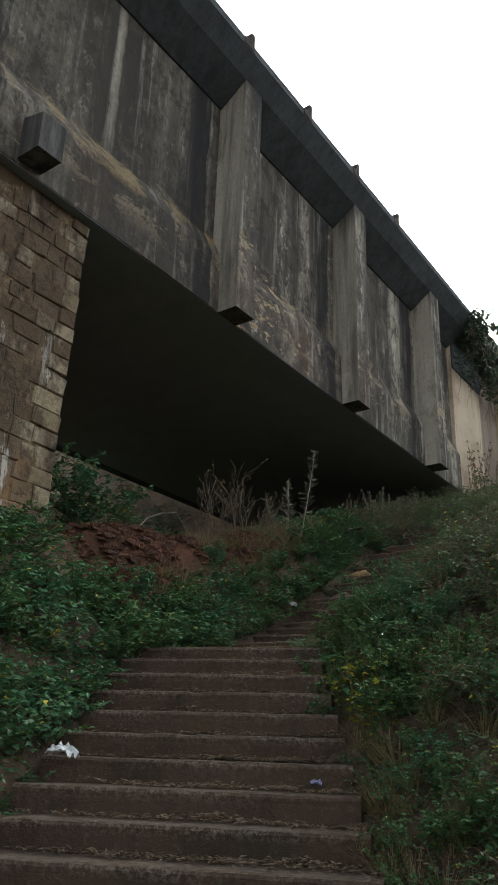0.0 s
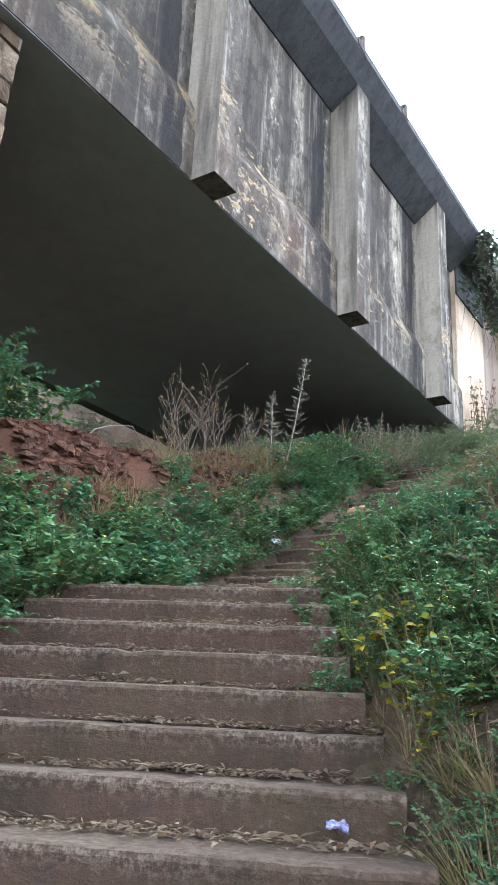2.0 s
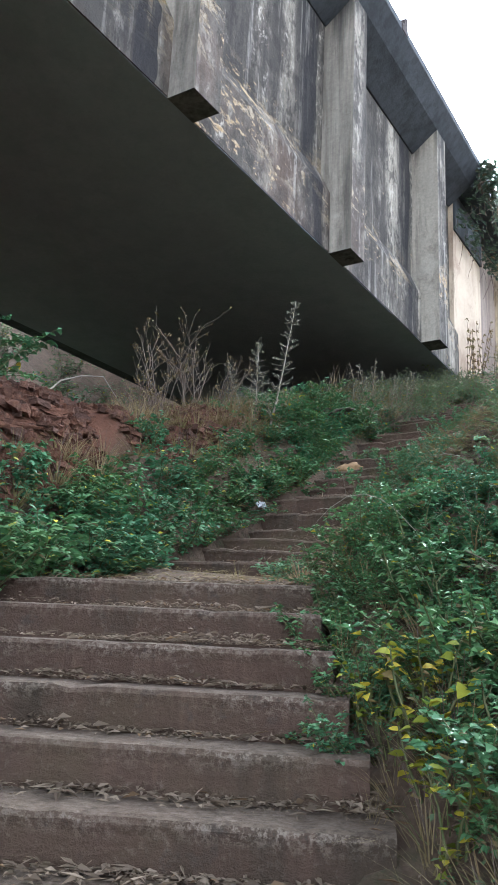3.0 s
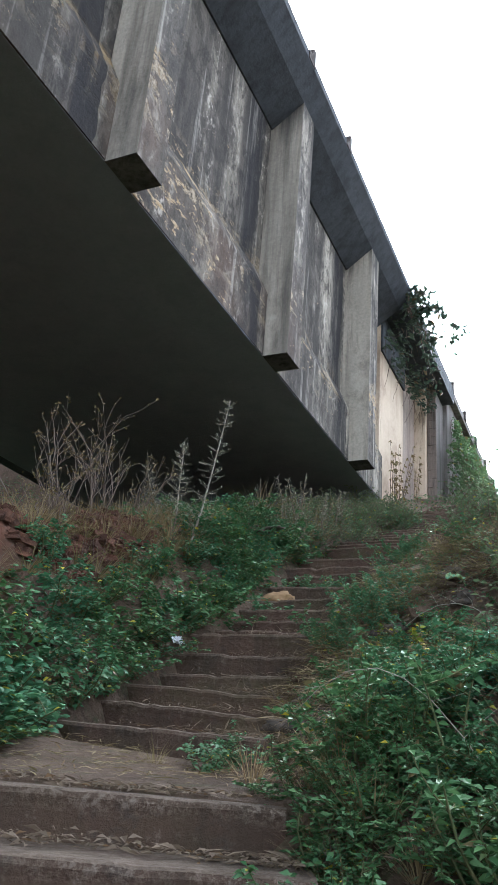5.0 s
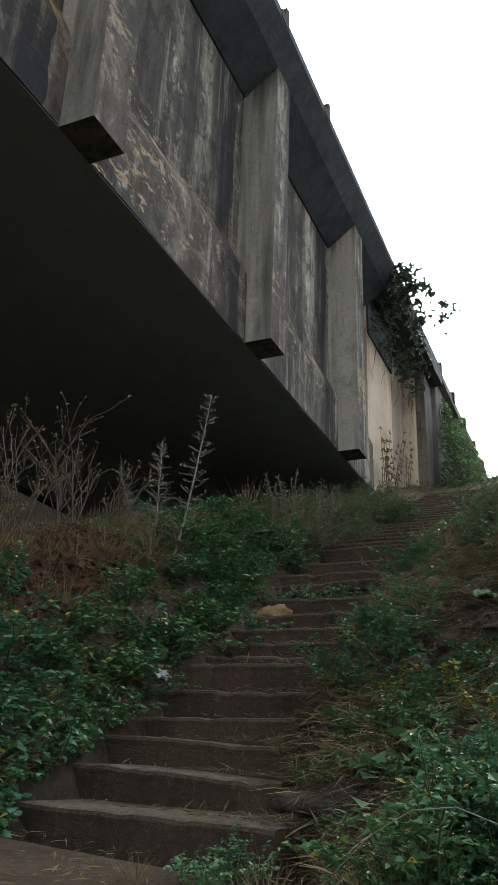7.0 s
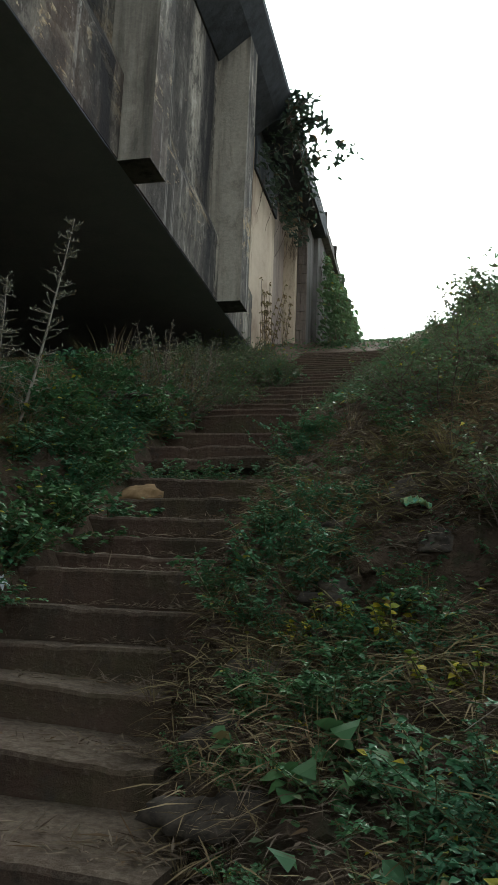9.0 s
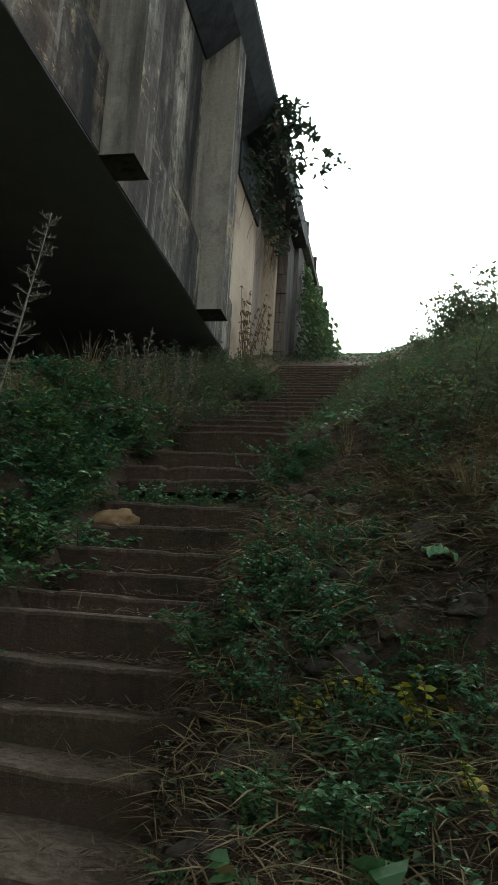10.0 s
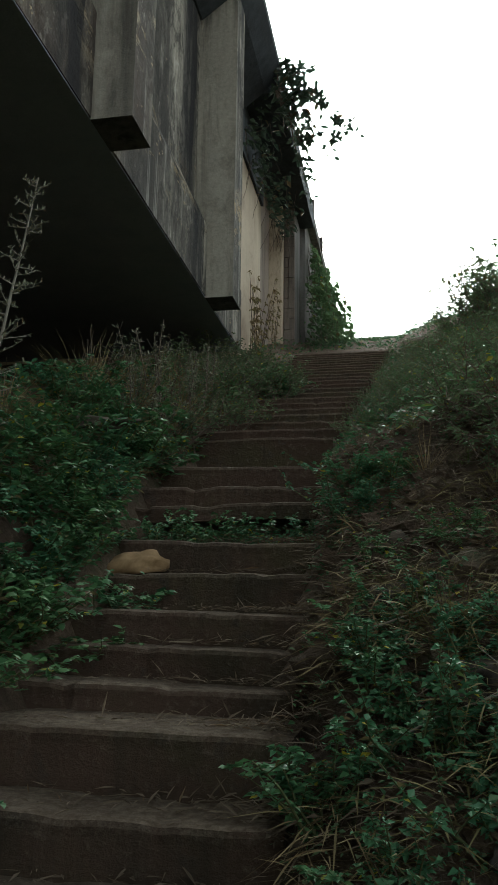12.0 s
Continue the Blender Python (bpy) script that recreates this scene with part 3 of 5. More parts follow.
for k_, n_ in enumerate([6.94, 6.50, 6.13, 5.86, 5.60, 5.33, 5.03, 4.66, 4.32, 4.0, 3.68, 3.36, 3.04, 2.72, 2.40, 2.08]):
    STEPS.append((NRM * n_, -2.95 + 0.02 * k_, -1.36 + 0.07 * k_, 2.79 - 0.151 * k_, 23.4, 0.6 if k_ else 0.28, 0.17))
stairs = group_root("stairs", "flight of worn dusty brown cement steps climbing the bank", "stairs", kind="structure")


def step_mesh(width, depth, height, seed, wear=0.003, material=None, wave=0.006):
    """One step: a long slab with a rounded, worn and slightly wavy nosing, front edge on y=0 and top on z=0."""
    prof = [(depth, -height), (0.012, -height), (0.006, -0.05), (0.0, -0.022), (0.008, -0.006), (0.03, 0.0), (depth, 0.0)]
    segs = max(6, int(width / 0.05))
    verts, faces, n = [], [], len(prof)
    for s in range(segs + 1):
        x = -width / 2 + width * s / segs
        w = noise.fractal(Vector((x * 1.9, seed * 3.1, 0)), 1.0, 2.0, 3) * wave
        chip = max(0.0, noise.fractal(Vector((x * 7, seed * 5.7, 2)), 1.0, 2.0, 3) - 0.10) * (0.014 + wave * 0.7)
        for i, (py, pz) in enumerate(prof):
            edge = 1.0 if 2 <= i <= 5 else 0.0
            verts.append((x, py + w * (1.0 if i < 6 else 0) + chip * edge, pz - chip * 0.8 * edge + noise.noise(Vector((x * 1.3, seed, 7))) * wear))
    for s in range(segs):
        for i in range(n):
            j = (i + 1) % n
            faces.append((s * n + i, s * n + j, (s + 1) * n + j, (s + 1) * n + i))
    faces.append(tuple(reversed(range(n))))
    faces.append(tuple(segs * n + i for i in range(n)))
    return mesh_from("step", verts, faces, material or M_STEP, False)


for k_, (c_, l_, r_, z_, ang, dep, hgt) in enumerate(STEPS):
    mid = c_ + ALONG * ((l_ + r_) / 2)
    part("step", step_mesh(r_ - l_, dep, hgt, k_), stairs, m=pose(mid.x, mid.y, z_, 0, 0, ang))

# upper flight: middle of the nosing, height, width, turn, sideways slope
UPPER = [(-5.22, 7.04, 3.07, 1.25, -3, 2.1), (-5.40, 7.60, 3.23, 1.20, -1, 2.0), (-5.52, 8.12, 3.39, 1.18, 1, 1.6), (-5.54, 8.47, 3.53, 1.18, 0, 0.6),
         (-5.55, 8.68, 3.70, 1.18, 0, 0.2), (-5.56, 8.95, 3.90, 1.18, 0, 0.2), (-5.57, 9.34, 4.00, 1.18, 0, 0.6), (-5.58, 9.58, 4.13, 1.16, -1, 0.3),
         (-5.59, 9.77, 4.27, 1.16, -4, 0.8), (-5.60, 10.16, 4.45, 1.16, -5, 0.1), (-5.62, 10.40, 4.62, 1.16, -5, 0.3), (-5.68, 10.97, 4.89, 1.18, -3, 0.8),
         (-5.68, 11.18, 5.03, 1.18, -1, 0.8), (-5.68, 11.52, 5.21, 1.18, -2, 0.8), (-5.70, 12.30, 5.57, 1.15, -3, 1.0)]
for k_, (x_, y_, z_, w_, ang, tilt) in enumerate(UPPER):
    part("step", step_mesh(w_, 0.7, 0.24 if k_ != 11 else 0.1, 20 + k_, 0.022, M_STEP_UP, 0.022), stairs, m=pose(x_, y_, z_, 0, tilt, ang))
for k_ in range(21):
    u_ = (k_ + 1) / 21
    part("step", step_mesh(1.15 + 0.5 * u_, 0.6, 0.19, 50 + k_, 0.004, M_STEP_UP), stairs, m=pose(-5.70 + 0.08 * u_, 12.30 + 7.6 * u_, 5.57 + 3.13 * u_, 0, 0, 0))

# ---- plants ----


class Foliage:
    """Gathers stems and leaves of one plant into two meshes."""

    def __init__(self, seed, simple=False):
        self.r = random.Random(seed)
        self.simple = simple
        self.lv, self.lf, self.sv, self.sf, self.runs = [], [], [], [], []

    def leaf(self, at, way, length, width, fold=0.25, droop=0.2):
        way = way.normalized()
        side = way.cross(Vector((0, 0, 1)))
        if side.length < 0.05:
            side = Vector((1, 0, 0))
        side.normalize()
        roll = self.r.uniform(-0.7, 0.7)
        up = side.cross(way)
        side = side * math.cos(roll) + up * math.sin(roll)
        up = side.cross(way).normalized()
        b = len(self.lv)
        if self.simple:
            m = at + way * (length * 0.42) + up * (fold * width)
            self.lv += [at, m + side * (width * 0.5), at + way * length - Vector((0, 0, droop * length)), m - side * (width * 0.5)]
            self.lf.append((b, b + 1, b + 2, b + 3))
            return
        lift = up * (fold * width)
        m1, m2 = at + way * (length * 0.30) + lift, at + way * (length * 0.66) + lift - Vector((0, 0, droop * length * 0.35))
        tip = at + way * length - Vector((0, 0, droop * length))
        self.lv += [at, m1 + side * (width * 0.48), m2 + side * (width * 0.38), tip, m2 - side * (width * 0.38), m1 - side * (width * 0.48)]
        self.lf += [(b, b + 1, b + 5), (b + 1, b + 2, b + 4, b + 5), (b + 2, b + 3, b + 4)]

    def stem(self, pts, r0, r1, sides=4):
        n0 = len(self.sv)
        self.runs.append((n0, len(self.sf)))
        for i, p in enumerate(pts):
            way = (pts[min(i + 1, len(pts) - 1)] - pts[max(i - 1, 0)]).normalized()
            a = way.cross(Vector((0.31, 0.2, 0.93)))
            a = a.normalized() if a.length > 0.01 else Vector((1, 0, 0))
            b = way.cross(a)
            rad = r0 + (r1 - r0) * i / max(1, len(pts) - 1)
            for q in range(sides):
                t = 2 * math.pi * q / sides
                self.sv.append(p + a * (rad * math.cos(t)) + b * (rad * math.sin(t)))
        for i in range(len(pts) - 1):
            for q in range(sides):
                c, d = n0 + i * sides + q, n0 + i * sides + (q + 1) % sides
                self.sf.append((c, d, d + sides, c + sides))

    def thing(self, name, label, category, leaf_mat, stem_mat, group="", leaf_name="foliage", stem_name="stalk", apart=False):
        root = group_root(name, label, category, group=group)
        if apart:
            for (v0, f0), (v1, f1) in zip(self.runs, self.runs[1:] + [(len(self.sv), len(self.sf))]):
                part(stem_name, mesh_from(stem_name, self.sv[v0:v1], [tuple(q - v0 for q in face) for face in self.sf[f0:f1]], stem_mat, True), root)
        elif self.sv and stem_mat:
            tagged(part(stem_name, mesh_from(stem_name, self.sv, self.sf, stem_mat, True), root), kind="stuff")
        if self.lv:
            part(leaf_name, mesh_from(leaf_name, self.lv, self.lf, leaf_mat), root)
        return root


def bend(rng, start, way, length, n, sag=0.0, wild=0.2):
    pts, p, w, step = [start.copy()], start.copy(), way.normalized(), length / n
    for _ in range(n):
        w = (w + Vector((rng.uniform(-wild, wild), rng.uniform(-wild, wild), rng.uniform(-wild, wild) * 0.6 - sag))).normalized()
        p = p + w * step
        pts.append(p.copy())
    return pts


def leafy(seed, stems, height, spread, leaf, per_stem, twigs=3, narrow=0.55, sag=0.06, simple=False):
    """A low bushy plant: arching stems with side twigs, leaves in loose pairs."""
    f = Foliage(seed, simple)
    r = f.r
    for _ in range(stems):
        a = r.uniform(0, 2 * math.pi)
        out = r.uniform(0.1, 1.0) * spread
        way = Vector((math.cos(a) * out, math.sin(a) * out, height * r.uniform(0.6, 1.1)))
        start = Vector((math.cos(a) * out * 0.25, math.sin(a) * out * 0.25, -0.06))
        line = bend(r, start, way, way.length, 6, sag, 0.22)
        f.stem(line, 0.006, 0.0025)
        lines = [line]
        for _ in range(twigs):
            i = r.randrange(2, 6)
            w = Vector((r.uniform(-1, 1), r.uniform(-1, 1), r.uniform(0.0, 0.9)))
            tw = bend(r, line[i], w, way.length * r.uniform(0.25, 0.5), 3, sag, 0.2)
            f.stem(tw, 0.003, 0.0015, 3)
            lines.append(tw)
        for li in lines:
            k = per_stem if li is line else per_stem // 2
            for _ in range(k):
                u = (1 - r.random() ** 1.6) * (len(li) - 1)
                i = min(int(u), len(li) - 2)
                at = li[i].lerp(li[i + 1], u - i)
                b = r.uniform(0, 2 * math.pi)
                w = Vector((math.cos(b), math.sin(b), r.uniform(-0.25, 0.55)))
                size = leaf * r.uniform(0.55, 1.25)
                f.leaf(at, w, size, size * narrow * r.uniform(0.8, 1.2), 0.15, r.uniform(0.0, 0.35))
    return f


def tuft(seed, blades, height, spread, width=0.007):
    """A tuft of grass: long thin bent blades."""
    f = Foliage(seed)
    r = f.r
    for _ in range(blades):
        a, out = r.uniform(0, 2 * math.pi), r.uniform(0, 1) ** 0.7 * spread
        base = Vector((math.cos(a) * out * 0.3, math.sin(a) * out * 0.3, -0.03))
        way = Vector((math.cos(a) * out * 1.2, math.sin(a) * out * 1.2, height))
        pts = bend(r, base, way, height * r.uniform(0.5, 1.2), 4, r.uniform(0.05, 0.3), 0.12)
        side = Vector((-math.sin(a), math.cos(a), 0))
        b = len(f.lv)
        for i, p in enumerate(pts):
            w = width * (1 - i / 4.3) * r.uniform(0.8, 1.2)
            f.lv += [p - side * w, p + side * w]
        for i in range(4):
            f.lf.append((b + 2 * i, b + 2 * i + 1, b + 2 * i + 3, b + 2 * i + 2))
    for _ in range(5):
        way = Vector((r.uniform(-0.4, 0.4), r.uniform(-0.4, 0.4), 1))
        f.stem(bend(r, Vector((0, 0, -0.02)), way, height * r.uniform(0.8, 1.3), 5, 0.03, 0.08), 0.0025, 0.001, 3)
    return f


def dry_weed(seed, height, arms, lean=(0.1, 0.25), seeds=3, spread=0.13):
    """A tall dead weed: one straight stalk, short feathery side shoots in whorls."""
    f = Foliage(seed)
    r = f.r
    line = bend(r, Vector((0, 0, -0.1)), Vector((lean[0], lean[1], 1)), height, 14, -0.005, 0.04)
    f.stem(line, 0.010 * height / 1.4 + 0.001, 0.003, 5)
    for i in range(2, 15):
        for _ in range(arms):
            a = r.uniform(0, 2 * math.pi)
            ln = (0.06 + spread * (1 - i / 15) ** 0.8) * r.uniform(0.6, 1.15) * height / 1.6
            w = Vector((math.cos(a), math.sin(a), r.uniform(0.0, 0.45)))
            tw = bend(r, line[i - 1].lerp(line[min(i, 14)], r.random()), w, ln, 4, -0.06, 0.12)
            f.stem(tw, 0.003, 0.0012, 3)
            for p in tw[1:]:
                for _ in range(seeds):
                    v = Vector((r.uniform(-1, 1), r.uniform(-1, 1), r.uniform(-0.2, 1)))
                    f.leaf(p, v, 0.026 * r.uniform(0.6, 1.4), 0.007, 0.1, 0.1)
    return f


def bare_shrub(seed, height, stems, spread):
    """A leafless shrub: many thin forking woody stems."""
    f = Foliage(seed)
    r = f.r

    def fork(p, way, ln, rad, depth):
        pts = bend(r, p, way, ln, 5, -0.01, 0.16)
        f.stem(pts, rad, rad * 0.5, 4)
        if depth == 0:
            for _ in range(5):
                f.leaf(pts[r.randrange(2, 6)], Vector((r.uniform(-1, 1), r.uniform(-1, 1), r.uniform(-0.4, 1))), 0.035, 0.014, 0.2, 0.2)
            return
        for _ in range(r.choice((2, 3, 3))):
            i = r.randrange(2, 6)
            w = way.normalized() + Vector((r.uniform(-0.8, 0.8), r.uniform(-0.8, 0.8), r.uniform(-0.1, 0.6)))
            fork(pts[i], w, ln * r.uniform(0.45, 0.75), rad * 0.55, depth - 1)

    for _ in range(stems):
        a, out = r.uniform(0, 2 * math.pi), r.uniform(0.2, 1) * spread
        fork(Vector((math.cos(a) * 0.08, math.sin(a) * 0.08, -0.08)), Vector((math.cos(a) * out, math.sin(a) * out, height)), height * r.uniform(0.5, 0.8), 0.008, 2)
    return f


SHRUBS = [leafy(10 + i, 12, 0.38, 0.36, 0.052, 30).thing("leafy_shrub", "low dense green leafy shrub on the earth bank", "shrub", M_LEAF, M_STALK, "shrubs on the bank") for i in range(6)]
FINES = [leafy(20 + i, 12, 0.36, 0.32, 0.036, 40, 3, 0.66, 0.06, True).thing("low_weed", "dense low small-leaved green weed beside the steps", "weed", M_LEAF, M_STALK, "low weeds by the steps") for i in range(4)]
DULLS = [leafy(30 + i, 12, 0.55, 0.44, 0.046, 22, 4, 0.5, 0.06, True).thing("wild_bush", "straggly dull green wild bush on the bank", "bush", M_LEAF_DULL, M_TWIG, "wild bushes on the bank") for i in range(5)]
YELLOWS = [leafy(50 + i, 5, 0.34, 0.12, 0.044, 18, 0, 0.65).thing("yellowing_weed", "small weed with yellowing leaves", "weed", M_LEAF_YELLOW, M_STALK, "yellowing weeds", apart=True) for i in range(3)]
BROADS = [leafy(60 + i, 6, 0.20, 0.22, 0.085, 5, 0, 0.8).thing("broadleaf_weed", "low weed with broad bright green leaves", "weed", M_LEAF, M_STALK, "broadleaf weeds", apart=True) for i in range(3)]
GRASSES = [tuft(70 + i, 70, 0.26, 0.22, 0.0045).thing("grass_tuft", "tuft of long green and fading grass", "grass", M_GRASS, M_STALK, "grass tufts") for i in range(3)]
STRAWS = [tuft(80 + i, 70, 0.30, 0.30, 0.004).thing("dry_grass_tuft", "tuft of dry straw-coloured grass", "grass", M_STRAW, M_TWIG, "dry grass tufts") for i in range(3)]
LOWS = [leafy(40 + i, 12, 0.55, 0.44, 0.046, 20, 4, 0.5, 0.06, True).thing("wild_weed", "dull green wild weed on the upper bank", "weed", M_LEAF_DULL, M_TWIG, "wild weeds on the upper bank") for i in range(4)]
STALKS = [dry_weed(90 + i, 0.62, 2, (0.1, 0.1), 2).thing("dry_stalk_weed", "thin dry greyish weed with short seeded side shoots", "weed", M_PALE, M_TWIG, "dry stalk weeds") for i in range(4)]
used = set()


def plant(kinds, x, y, scale, rng, z=None):
    """Sets one plant of a kind on the ground, turned at random; the first of each kind is the one built."""
    src = kinds[rng.randrange(len(kinds))]
    at = (x, y, ground_z(x, y) - 0.02 if z is None else z)
    m = Matrix.LocRotScale(at, Euler((rng.uniform(-0.12, 0.12), rng.uniform(-0.12, 0.12), rng.uniform(0, 6.28))), None)
    if src.name not in used:
        used.add(src.name)
        ob = src
        ob.matrix_basis = m
    else:
        ob = copy_thing(src, m)
    ob.scale = (scale, scale, scale * rng.uniform(0.8, 1.15))
    return ob


def scatter(kinds, box, spacing, test, scale, seed):
    """Plants at random places that lie at least a spacing apart and pass a test of (x, y, side distance, distance from the steps)."""
    rng = random.Random(seed)
    x0, x1, y0, y1 = box
    done, tries = [], int((x1 - x0) * (y1 - y0) / spacing ** 2 * 2.2)
    for _ in range(tries):
        x, y = rng.uniform(x0, x1), rng.uniform(y0, y1)
        zc, d, half = nearest(x, y)
        e = abs(d) - half
        if e < 0 or not test(x, y, d, e):
            continue
        if any((x - a) ** 2 + (y - b) ** 2 < spacing ** 2 for a, b in done):
            continue
        done.append((x, y))
        plant(kinds, x, y, rng.uniform(*scale), rng)


# dense green on the downhill side of the steps
scatter(SHRUBS, (-7.4, -2.0, 0.5, 6.2), 0.26, lambda x, y, d, e: d < 0 and 0.06 < e < (2.8 if y < 4.8 else 0.9 if y < 5.4 else 0.5) and x > -7.0, (0.75, 1.15), 1)
scatter(SHRUBS, (-7.0, -5.0, 6.0, 11.5), 0.16, lambda x, y, d, e: d < 0 and 0.03 < e < (0.5 if y < 7.4 else 0.38 if y < 9.3 else 0.5), (0.65, 0.95), 22)
scatter(SHRUBS, (-6.6, -5.2, 5.2, 6.9), 0.2, lambda x, y, d, e: d < 0 and 0.03 < e < 0.5, (0.8, 1.0), 25)
scatter(STRAWS, (-7.0, -5.6, 5.6, 9.6), 0.15, lambda x, y, d, e: d < 0 and (0.42 < e < 0.6 if y < 7.4 else 0.28 < e < 0.9), (0.7, 1.15), 23)
scatter(STRAWS, (-7.6, -5.6, 7.5, 11.5), 0.36, lambda x, y, d, e: d < 0 and 0.5 < e < 1.4, (0.6, 1.0), 2)
scatter(DULLS, (-7.4, -5.9, 11.6, 17.0), 0.34, lambda x, y, d, e: d < 0 and e > 0.1 and (x > -6.7 or y > 13.5), (0.6, 1.0), 3)
scatter(LOWS, (-7.6, -6.5, 9.6, 13.4), 0.26, lambda x, y, d, e: d < 0 and e > 0.4, (0.22, 0.38), 35)
scatter(STALKS, (-6.7, -6.0, 11.5, 13.6), 0.17, lambda x, y, d, e: d < 0 and e > 0.0, (0.7, 1.3), 36)
scatter(SHRUBS, (-7.0, -5.9, 12.0, 17.0), 0.6, lambda x, y, d, e: d < 0 and e > 0.1, (0.5, 0.8), 4)
scatter(STRAWS, (-6.95, -6.2, 11.3, 14.5), 0.32, lambda x, y, d, e: d < 0 and e > 0.1, (1.2, 1.8), 24)
# uphill side
scatter(FINES, (-4.2, -2.2, 5.0, 7.3), 0.24, lambda x, y, d, e: d > 0 and 0.3 < e < 1.9, (0.5, 0.85), 26)
scatter(FINES, (-4.2, 0.5, 3.6, 6.9), 0.27, lambda x, y, d, e: d > 0 and 0.28 < e < 0.8, (0.7, 1.05), 5)
scatter(DULLS, (-4.2, 0.5, 3.4, 6.9), 0.30, lambda x, y, d, e: d > 0 and 0.7 < e < 1.9, (0.5, 0.85), 33)
scatter(STRAWS, (-4.2, 0.5, 3.4, 6.9), 0.30, lambda x, y, d, e: d > 0 and 0.6 < e < 1.9, (0.9, 1.4), 34)
scatter(FINES, (-4.2, 0.5, 0.6, 3.8), 0.52, lambda x, y, d, e: d > 0 and 0.3 < e < 1.8, (0.6, 0.9), 15)
scatter(DULLS, (-4.2, 0.5, 0.6, 4.6), 0.34, lambda x, y, d, e: d > 0 and 0.4 < e < 1.8, (0.6, 0.95), 31)
scatter(STRAWS, (-4.2, 0.6, 0.8, 4.4), 0.26, lambda x, y, d, e: d > 0 and 0.05 < e < 1.6, (0.5, 0.9), 16)
scatter(GRASSES, (-4.2, 0.6, 0.8, 4.8), 0.22, lambda x, y, d, e: d > 0 and 0.05 < e < 1.8, (0.6, 1.0), 17)
scatter(STALKS, (-4.0, 0.8, 2.0, 8.0), 0.42, lambda x, y, d, e: d > 0 and 0.9 < e < 2.6, (0.6, 0.9), 32)
scatter(FINES, (-5.1, -3.0, 6.4, 9.8), 0.34, lambda x, y, d, e: d > 0 and 0.2 < e < 0.75, (0.3, 0.55), 18)
scatter(FINES, (-4.2, 0.0, 1.2, 6.6), 0.20, lambda x, y, d, e: d > 0 and 0.04 < e < 0.30, (0.35, 0.6), 20)
scatter(STRAWS, (-4.2, 0.0, 1.2, 6.6), 0.14, lambda x, y, d, e: d > 0 and 0.0 < e < 0.30, (0.5, 0.9), 21)
scatter(DULLS, (-4.4, 3.0, 1.0, 9.0), 0.42, lambda x, y, d, e: d > 0 and 1.2 < e < 5.0 and not (y > 6.6 and e < 1.3), (0.8, 1.3), 6)
scatter(GRASSES, (-4.6, 2.0, 1.0, 12.0), 0.42, lambda x, y, d, e: d > 0 and 0.0 < e < 3.0, (0.4, 0.75), 7)
scatter(STRAWS, (-4.6, 1.0, 1.5, 11.0), 0.50, lambda x, y, d, e: d > 0 and 0.0 < e < 2.4, (0.5, 1.0), 8)
scatter(FINES, (-4.9, -2.0, 6.8, 11.0), 0.75, lambda x, y, d, e: d > 0 and 0.05 < e < 2.2, (0.5, 0.9), 9)
scatter(DULLS, (-5.2, 2.0, 9.0, 22.0), 0.54, lambda x, y, d, e: d > 0 and (1.1 if y < 11.5 else 0.8 if y < 14 else 1.4) < e < 4.5, (0.7, 1.1), 10)
scatter(LOWS, (-5.0, -1.0, 11.8, 19.5), 0.34, lambda x, y, d, e: d > 0 and 0.45 < e < 1.1, (0.4, 0.6), 37)
scatter(LOWS, (-5.2, -4.0, 12.0, 19.0), 0.24, lambda x, y, d, e: d > 0 and 0.04 < e < 0.5, (0.26, 0.42), 39)
scatter(LOWS, (-4.6, -1.5, 9.8, 12.2), 0.36, lambda x, y, d, e: d > 0 and 0.9 < e < 3.2, (0.5, 0.85), 40)
scatter(LOWS, (-5.0, -1.0, 11.8, 19.5), 0.42, lambda x, y, d, e: d > 0 and 1.0 < e < 3.8, (0.65, 1.0), 38)
scatter(SHRUBS, (-5.2, -2.0, 11.5, 21.0), 0.55, lambda x, y, d, e: d > 0 and 0.6 < e < 2.0, (0.4, 0.6), 11)
scatter(YELLOWS, (-4.9, -2.0, 6.8, 8.7), 0.85, lambda x, y, d, e: d > 0 and 0.1 < e < 1.6, (0.6, 1.1), 12)
scatter(BROADS, (-4.8, -3.2, 6.2, 7.6), 0.55, lambda x, y, d, e: d > 0 and 0.1 < e < 1.3, (0.7, 1.1), 13)

scatter(DULLS, (-17.0, -12.0, 6.5, 17.0), 1.05, lambda x, y, d, e: True, (1.4, 1.9), 19)
# single plants that stand out
rng0 = random.Random(99)
tall = dry_weed(101, (6.38 - ground_z(-6.50, 9.42)) / 0.98, 7, (0.14, 0.20)).thing("tall_dry_weed", "tall dead grey-brown weed with feathery side shoots", "weed", M_PALE, M_STALE, "tall dry weeds")
tall.location = (-6.50, 9.42, ground_z(-6.50, 9.42))
for x_, y_, h_, lean_ in ((-6.66, 9.44, 0.95, (0.0, 0.05)), (-6.70, 9.30, 0.72, (-0.35, -0.05))):
    weed = dry_weed(102 + int(h_ * 10), h_, 6, lean_, 3, 0.32).thing("tall_dry_weed", "shorter dead grey-brown weed with feathery side shoots", "weed", M_PALE, M_STALE, "tall dry weeds")
    weed.location = (x_, y_, ground_z(x_, y_))
